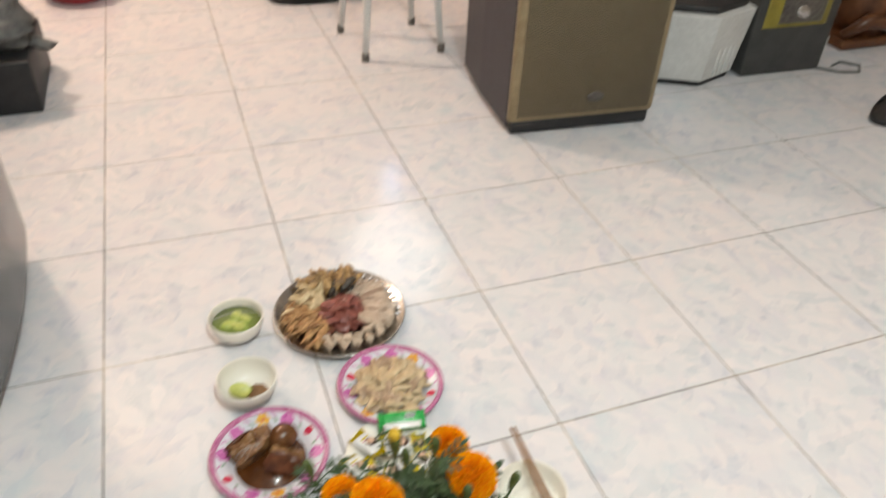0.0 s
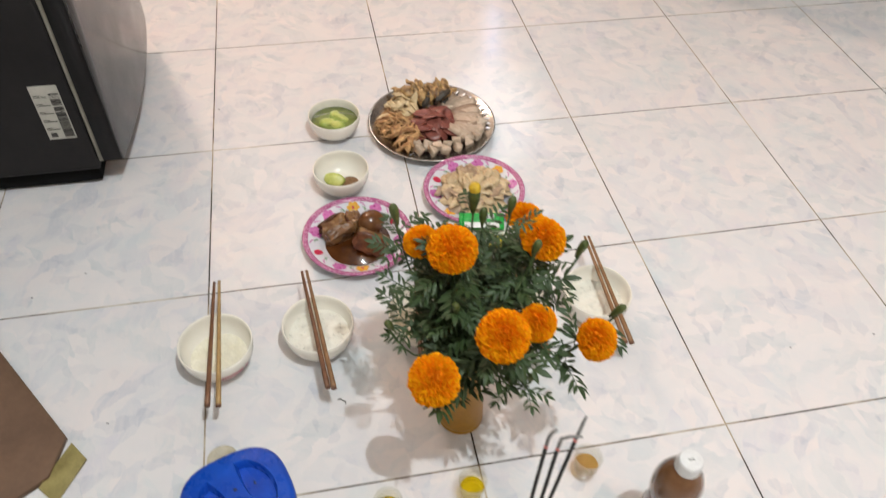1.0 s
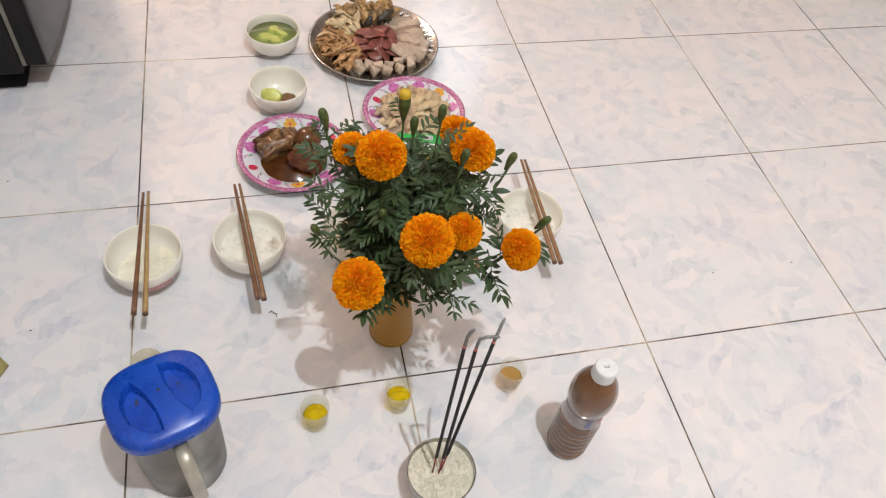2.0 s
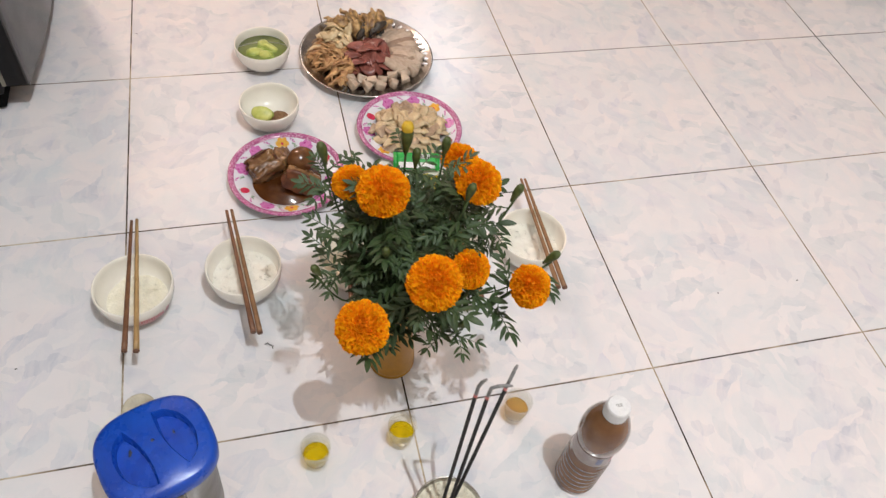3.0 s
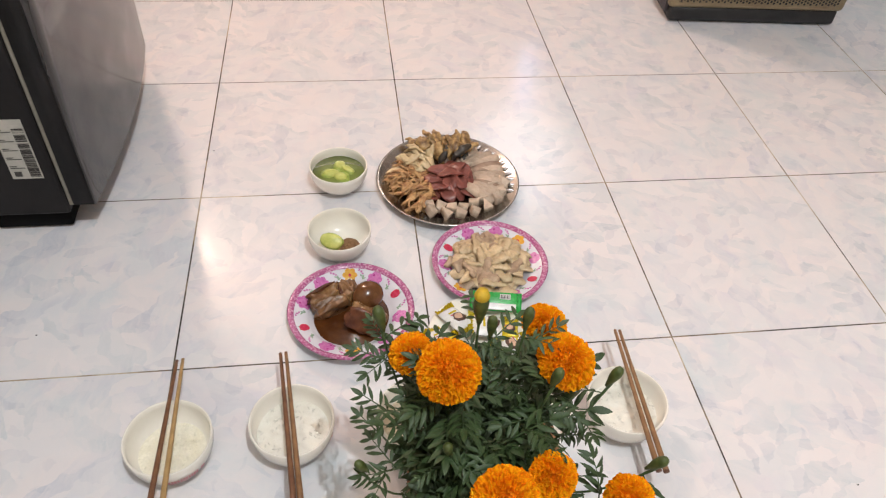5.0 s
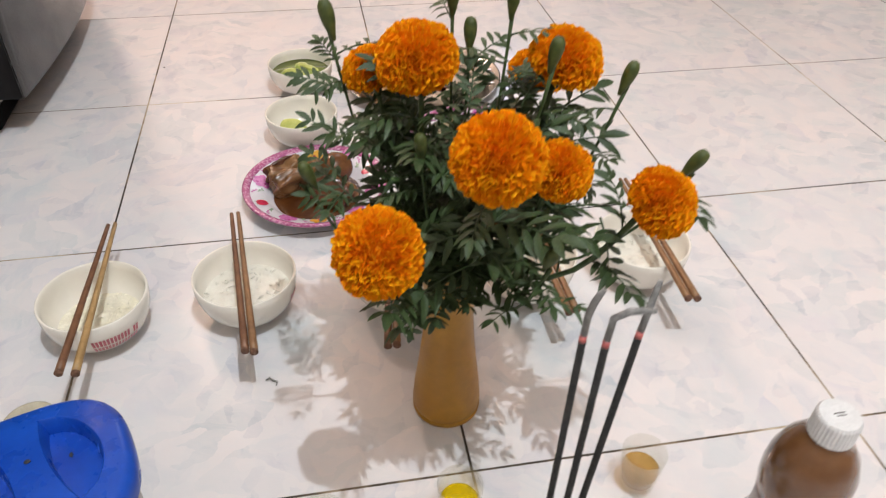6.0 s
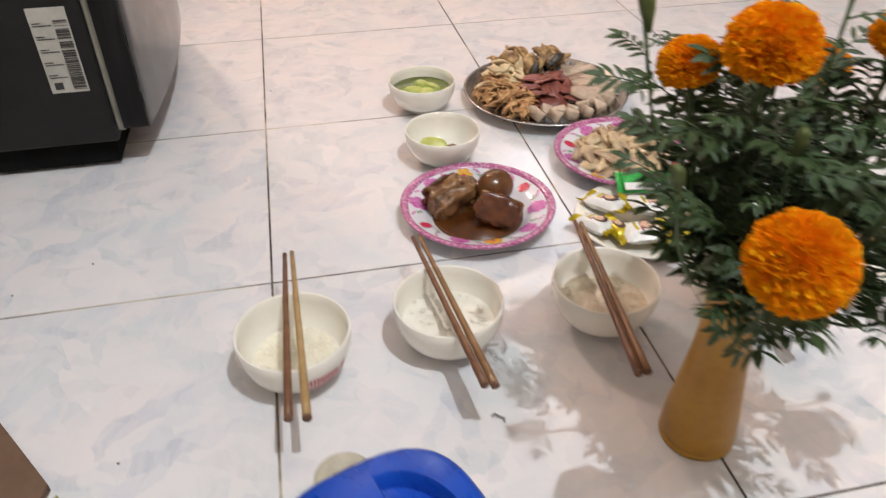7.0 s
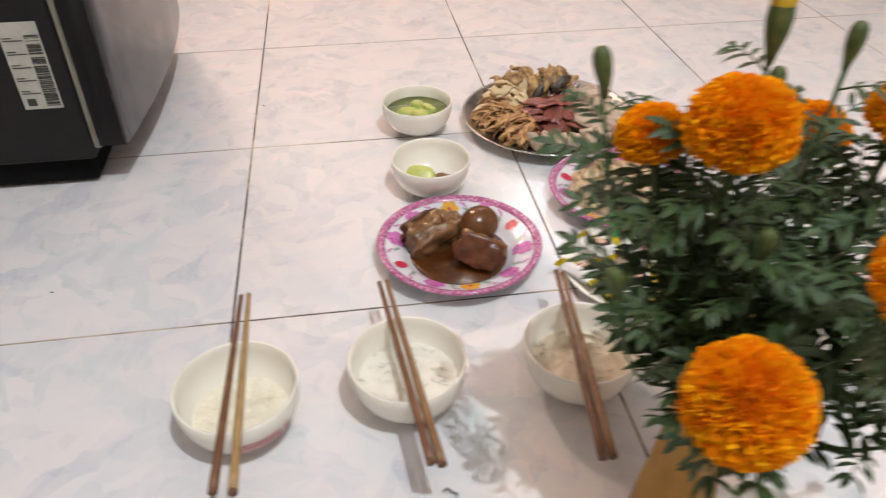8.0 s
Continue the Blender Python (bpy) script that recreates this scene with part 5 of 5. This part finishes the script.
# ---- incense bowl ----
IX, IY = 0.010, -0.176
pot = thing("incense_bowl", pose(IX, IY, 0), "small steel bowl of raw rice holding incense", "bowl")
part("shell", lathe([(0, 0.001), (0.032, 0.0), (0.036, 0.004), (0.043, 0.03), (0.0455, 0.062), (0.0462, 0.063), (0.0455, 0.0635), (0.0442, 0.062), (0.0418, 0.03), (0.034, 0.006), (0, 0.005)], 48), STEEL, pot)
tagged(part("raw_rice", rice_fill(0.0435, 0.053, 77, 0.003, 420), RICE_RAW, smooth=False, at=pose(IX, IY, 0)), "raw white rice filling a small steel bowl", "rice", kind="stuff")
for foot, ember_at, ash_mid, ash_tip in (((-0.002, -0.176), (0.012, -0.152, 0.335), (0.0135, -0.150, 0.352), (0.018, -0.153, 0.371)),
                                         ((0.006, -0.178), (0.024, -0.155, 0.332), (0.0262, -0.153, 0.350), (0.046, -0.158, 0.357)),
                                         ((0.008, -0.176), (0.047, -0.146, 0.326), (0.0505, -0.143, 0.340), (0.0575, -0.136, 0.357))):
    a, b = Vector((*foot, 0.045)), Vector(ember_at)
    d = (b - a).normalized()
    stick = thing("incense_stick", Matrix.Translation(a), "burning black incense stick with grey ash", "incense", "incense sticks in the bowl")
    burn = (b - a).length
    part("bamboo", tube([Vector((0, 0, 0)), d * 0.055], 0.0011, 6), RED_STICK, stick, "thin dark red stick")
    part("paste", tube([d * 0.053, d * burn * 0.5, d * burn], 0.0022, 8), INCENSE, stick)
    part("ember", tube([d * burn, d * (burn + 0.004)], 0.0021, 8), EMBER, stick, "pinkish burnt ring")
    m, e = Vector(ash_mid) - a, Vector(ash_tip) - a
    part("ash", tube([d * (burn + 0.004), m, m.lerp(e, 0.35) + Vector((0, 0, 0.003)), m.lerp(e, 0.7) + Vector((0, 0, 0.002)), e], [0.0020, 0.0020, 0.0020, 0.0018, 0.0012], 8), ASH, stick, "curling grey ash")


# ---- cardboard on the floor ----
card = thing("cardboard_sheet", pose(-0.72, 0.14, 0), "dark brown cardboard sheet lying on the tiles", "cardboard")
edge = [(-0.569, 0.108), (-0.600, 0.148), (-0.730, 0.330), (-1.05, 0.60), (-1.25, 0.35), (-0.98, -0.22), (-0.66, 0.055), (-0.615, 0.085)]
part("sheet", prism([(x + 0.72, y - 0.14) for x, y in edge][1:], 0.0, 0.010, 0.002), CARDBOARD, card)
flap = prism([(x + 0.72, y - 0.14) for x, y in ((-0.567, 0.107), (-0.592, 0.138), (-0.606, 0.112), (-0.628, 0.072), (-0.600, 0.044))], 0.002, 0.0055, 0.001)
part("corner_flap", flap, OLIVE, card, "olive gold printed corner")

# ---- scraps on the floor ----
scrap = tube([(-0.006, 0.003, 0.002), (-0.002, 0.005, 0.003), (0.002, 0.001, 0.0025), (0.006, -0.001, 0.002), (0.005, -0.006, 0.0016)], [0.0008, 0.0014, 0.0012, 0.0014, 0.0006], 6)
put("fallen_ash", scrap, ASH, -0.190, 0.142, 0, "tiny curl of fallen incense ash on the tiles", "ash", "")
for x, y in ((0.578, 0.118), (-0.617, 0.484), (-0.389, 0.945), (-0.545, 0.165), (0.74, 0.12), (-0.70, 0.44)):
    put("crumb", lump(0.0018, 0.0013, 0.0008, x * 50, 0.5, 1), GRIME, x, y, 0.0006, "tiny dark crumb lying on the tiles", "crumb", "crumbs on the floor")


# ---- loudspeaker and the things along the far side ----
speaker = thing("loudspeaker", pose(1.018, 1.700, 0, 0, 0, -4), "large floor loudspeaker with a bronze mesh front", "loudspeaker")
outline = [(-0.245, -0.235), (0.245, -0.235), (0.240, 0.02), (0.205, 0.25), (-0.225, 0.25), (-0.246, 0.02)]
part("cabinet", prism(outline, 0.022, 0.74, 0.01), SPEAKER_SIDE, speaker, "dark grey textured cabinet", smooth=False)
part("foot_plate", prism([(x * 0.93, y * 0.93) for x, y in outline], 0.0, 0.024), BLACK, speaker, smooth=False)
face = part("front_frame", box((-0.246, -0.262, 0.044), (0.246, -0.234, 0.735), 0.013, 3), SPEAKER_TRIM, speaker, "bronze front frame")
part("bottom_trim", box((-0.236, -0.256, 0.004), (0.236, -0.226, 0.046), 0.008), BLACK, speaker)
panel = part("grille", box((-0.222, -0.2665, 0.062), (0.222, -0.2600, 0.715), 0.002), SPEAKER_GRILLE, face, "bronze mesh grille")
mesh_bars = bmesh.new()
for i in range(52):
    x = -0.217 + 0.434 * i / 51
    for j in range(48):
        z = 0.068 + 0.408 * (j + 0.5 * (i % 2)) / 48
        vs = [mesh_bars.verts.new((x + dx, -0.2675, z + dz)) for dx, dz in ((-0.0034, 0), (-0.0017, -0.0030), (0.0017, -0.0030), (0.0034, 0), (0.0017, 0.0030), (-0.0017, 0.0030))]
        mesh_bars.faces.new(vs)
part("mesh_hole", mesh_bars, BLACK, panel, smooth=False)["kind"] = "stuff"
part("badge", lump(0.030, 0.004, 0.016, 2, 0.1, 2), BADGE, speaker, "small grey badge", at=pose(0.030, -0.268, 0.115))

bin_thing = thing("white_bin", pose(1.605, 1.80, 0), "white plastic tub with a black liner", "bin")
plan = [(-0.172, -0.12), (-0.035, -0.190), (0.138, -0.13), (0.155, 0.15), (-0.155, 0.15)]
tub = prism(plan, 0.022, 0.262, 0.006, top_scale=1.16)
part("tub", tub, WHITE_PLASTIC, bin_thing, smooth=False)
part("foot_rim", prism([(x * 0.95, y * 0.95) for x, y in plan], 0.0, 0.024), BLACK, bin_thing, smooth=False)
liner = prism([(x * 0.98, y * 0.98) for x, y in plan], 0.258, 0.285, 0.008)
part("liner", liner, BLACK, bin_thing, "black plastic liner", smooth=False)
for k in range(4):
    part("moulded_rib", box((0.02 + k * 0.03, -0.184 + k * 0.0104, 0.03), (0.026 + k * 0.03, -0.160 + k * 0.0104, 0.180), 0.002), WHITE_PLASTIC, bin_thing)

case = thing("equipment_case", pose(1.985, 1.80, 0, 0, 0, -2), "charcoal equipment case with a yellow panel", "case")
part("cabinet", box((-0.205, -0.16, 0.0), (0.150, 0.22, 0.46), 0.008), CHARCOAL, case)
part("yellow_panel", box((-0.17, -0.166, 0.18), (0.105, -0.158, 0.42), 0.004), YELLOW_PANEL, case, "yellow front panel")
part("panel_inset", box((-0.11, -0.172, 0.195), (0.075, -0.164, 0.40), 0.004), BADGE, case, "grey front inset")
part("emblem", lump(0.036, 0.008, 0.022, 6, 0.2, 2), STEEL, case, "silver emblem", at=pose(-0.02, -0.174, 0.235, 0, 25, 0))

table = thing("carved_wood_stand", pose(2.52, 1.95, 0), "varnished brown carved wooden stand on the floor", "stand")
part("plinth", box((-0.17, -0.2, 0.0), (0.34, 0.24, 0.04), 0.012), WOOD, table)
part("carved_body", lump(0.24, 0.20, 0.20, 14, 0.35, 3, 2.0, 0.5), WOOD, table, at=pose(0.08, 0.02, 0.20))
part("carved_scroll", tube([(-0.15, -0.16, 0.05), (-0.08, -0.20, 0.12), (0.02, -0.21, 0.10), (0.10, -0.20, 0.18), (0.20, -0.20, 0.14)], [0.02, 0.03, 0.034, 0.03, 0.02], 12), WOOD, table)
put("power_cable", tube([(-0.12, 0.06, 0.005), (-0.06, 0.0, 0.005), (0.02, -0.02, 0.005), (0.07, 0.03, 0.005), (0.02, 0.08, 0.005), (-0.05, 0.05, 0.008)], 0.005, 8), GREY_CLOTH, 2.24, 1.58, 0,
    "coiled grey cable on the tiles", "cable", "")
put("small_white_box", box((-0.025, -0.02, 0), (0.025, 0.02, 0.07), 0.004), WHITE_PLASTIC, 2.25, 1.78, 0, "small white plastic box beside the case", "box", "")
shoe = thing("slipper", pose(2.09, 1.26, 0, 0, 0, 30), "black rubber slipper lying on the tiles", "slipper")
part("sole", prism([(x * 1.0, y) for x, y in squircle(0.12, 0.045, 2.6, 32)], 0.0, 0.02, 0.006), BLACK, shoe)
part("strap", tube([(0.02, -0.042, 0.015), (0.03, -0.03, 0.045), (0.035, 0.0, 0.055), (0.03, 0.03, 0.045), (0.02, 0.042, 0.015)], 0.010, 10, 0.5), BLACK, shoe)

crate = thing("black_crate", pose(-0.80, 2.18, 0), "black low cabinet with grey cloth over it", "cabinet")
part("cabinet", box((-0.30, -0.19, 0.0), (0.225, 0.20, 0.165), 0.006), BLACK, crate)
part("cover_cloth", lump(0.25, 0.20, 0.08, 5, 0.5, 3, 2.0, 0.4), GREY_CLOTH, crate, "crumpled grey cloth", at=pose(-0.02, 0.03, 0.235))
part("cloth_fold", lump(0.05, 0.03, 0.018, 9, 0.6, 2), GREY_CLOTH, crate, at=pose(0.235, -0.04, 0.165, 0, 20, 10))
# red round item of unclear kind, given the shape of a basin
basin = thing("red_round_item", pose(-0.50, 3.08, 0), "round red item of unclear kind on the floor", "basin")
part("bowl", lathe([(0, 0.0), (0.10, 0.0), (0.115, 0.01), (0.15, 0.10), (0.160, 0.105), (0.158, 0.11), (0.145, 0.104), (0.11, 0.016), (0, 0.01)], 40), RED, basin)
case2 = thing("instrument_case", pose(0.42, 2.90, 0), "black padded case lying on the floor", "case")
part("shell", prism(squircle(0.17, 0.13, 3.0, 36), 0.0, 0.12, 0.02, 3), BLACK, case2)
part("strap", tube([(0.13, -0.10, 0.05), (0.19, -0.13, 0.03), (0.22, -0.11, 0.01), (0.20, -0.06, 0.008)], 0.006, 8), BLACK, case2)


def plastic_stool(x, y, turn):
    stool = thing("plastic_stool", pose(x, y, 0, 0, 0, turn), "milky white plastic stool with dark feet", "stool")
    part("seat", prism(squircle(0.155, 0.155, 5.0, 40), 0.43, 0.455, 0.008), STOOL_WHITE, stool)
    part("apron", prism(squircle(0.140, 0.140, 5.0, 40), 0.385, 0.431), STOOL_WHITE, stool)
    for sx in (-1, 1):
        for sy in (-1, 1):
            leg = part("leg", tube([(sx * 0.150, sy * 0.150, 0.0), (sx * 0.135, sy * 0.135, 0.2), (sx * 0.118, sy * 0.118, 0.40)], [0.011, 0.014, 0.018], 10), STOOL_WHITE, stool)
            part("foot_cap", lathe([(0, 0.0), (0.013, 0.0), (0.0145, 0.004), (0.0135, 0.032), (0, 0.034)], 14), BADGE, leg, "dark foot cap", at=pose(sx * 0.150, sy * 0.150, 0))
    return stool


plastic_stool(0.625, 2.285, 4)


# ---- floor tiles, last ----
def tile_mesh(size=0.3973):
    h = size / 2
    bm = box((-h, -h, -0.006), (h, h, 0.0))
    data = bpy.data.meshes.new("tile")
    bm.to_mesh(data)
    bm.free()
    data.materials.append(TILE)
    return data


tile_data = tile_mesh()
rng = random.Random(2)
for i in range(-4, 9):
    for j in range(-5, 12):
        x, y = 0.4 * i + 0.2, 0.4 * j + 0.2
        if x > X1 + 0.19 or y > Y1 + 0.19 or x < X0 - 0.25 or y < Y0 - 0.15:
            continue
        ob = part("tile", tile_data, TILE, floor)
        ob.location = (x, y, rng.uniform(-0.0002, 0.0))
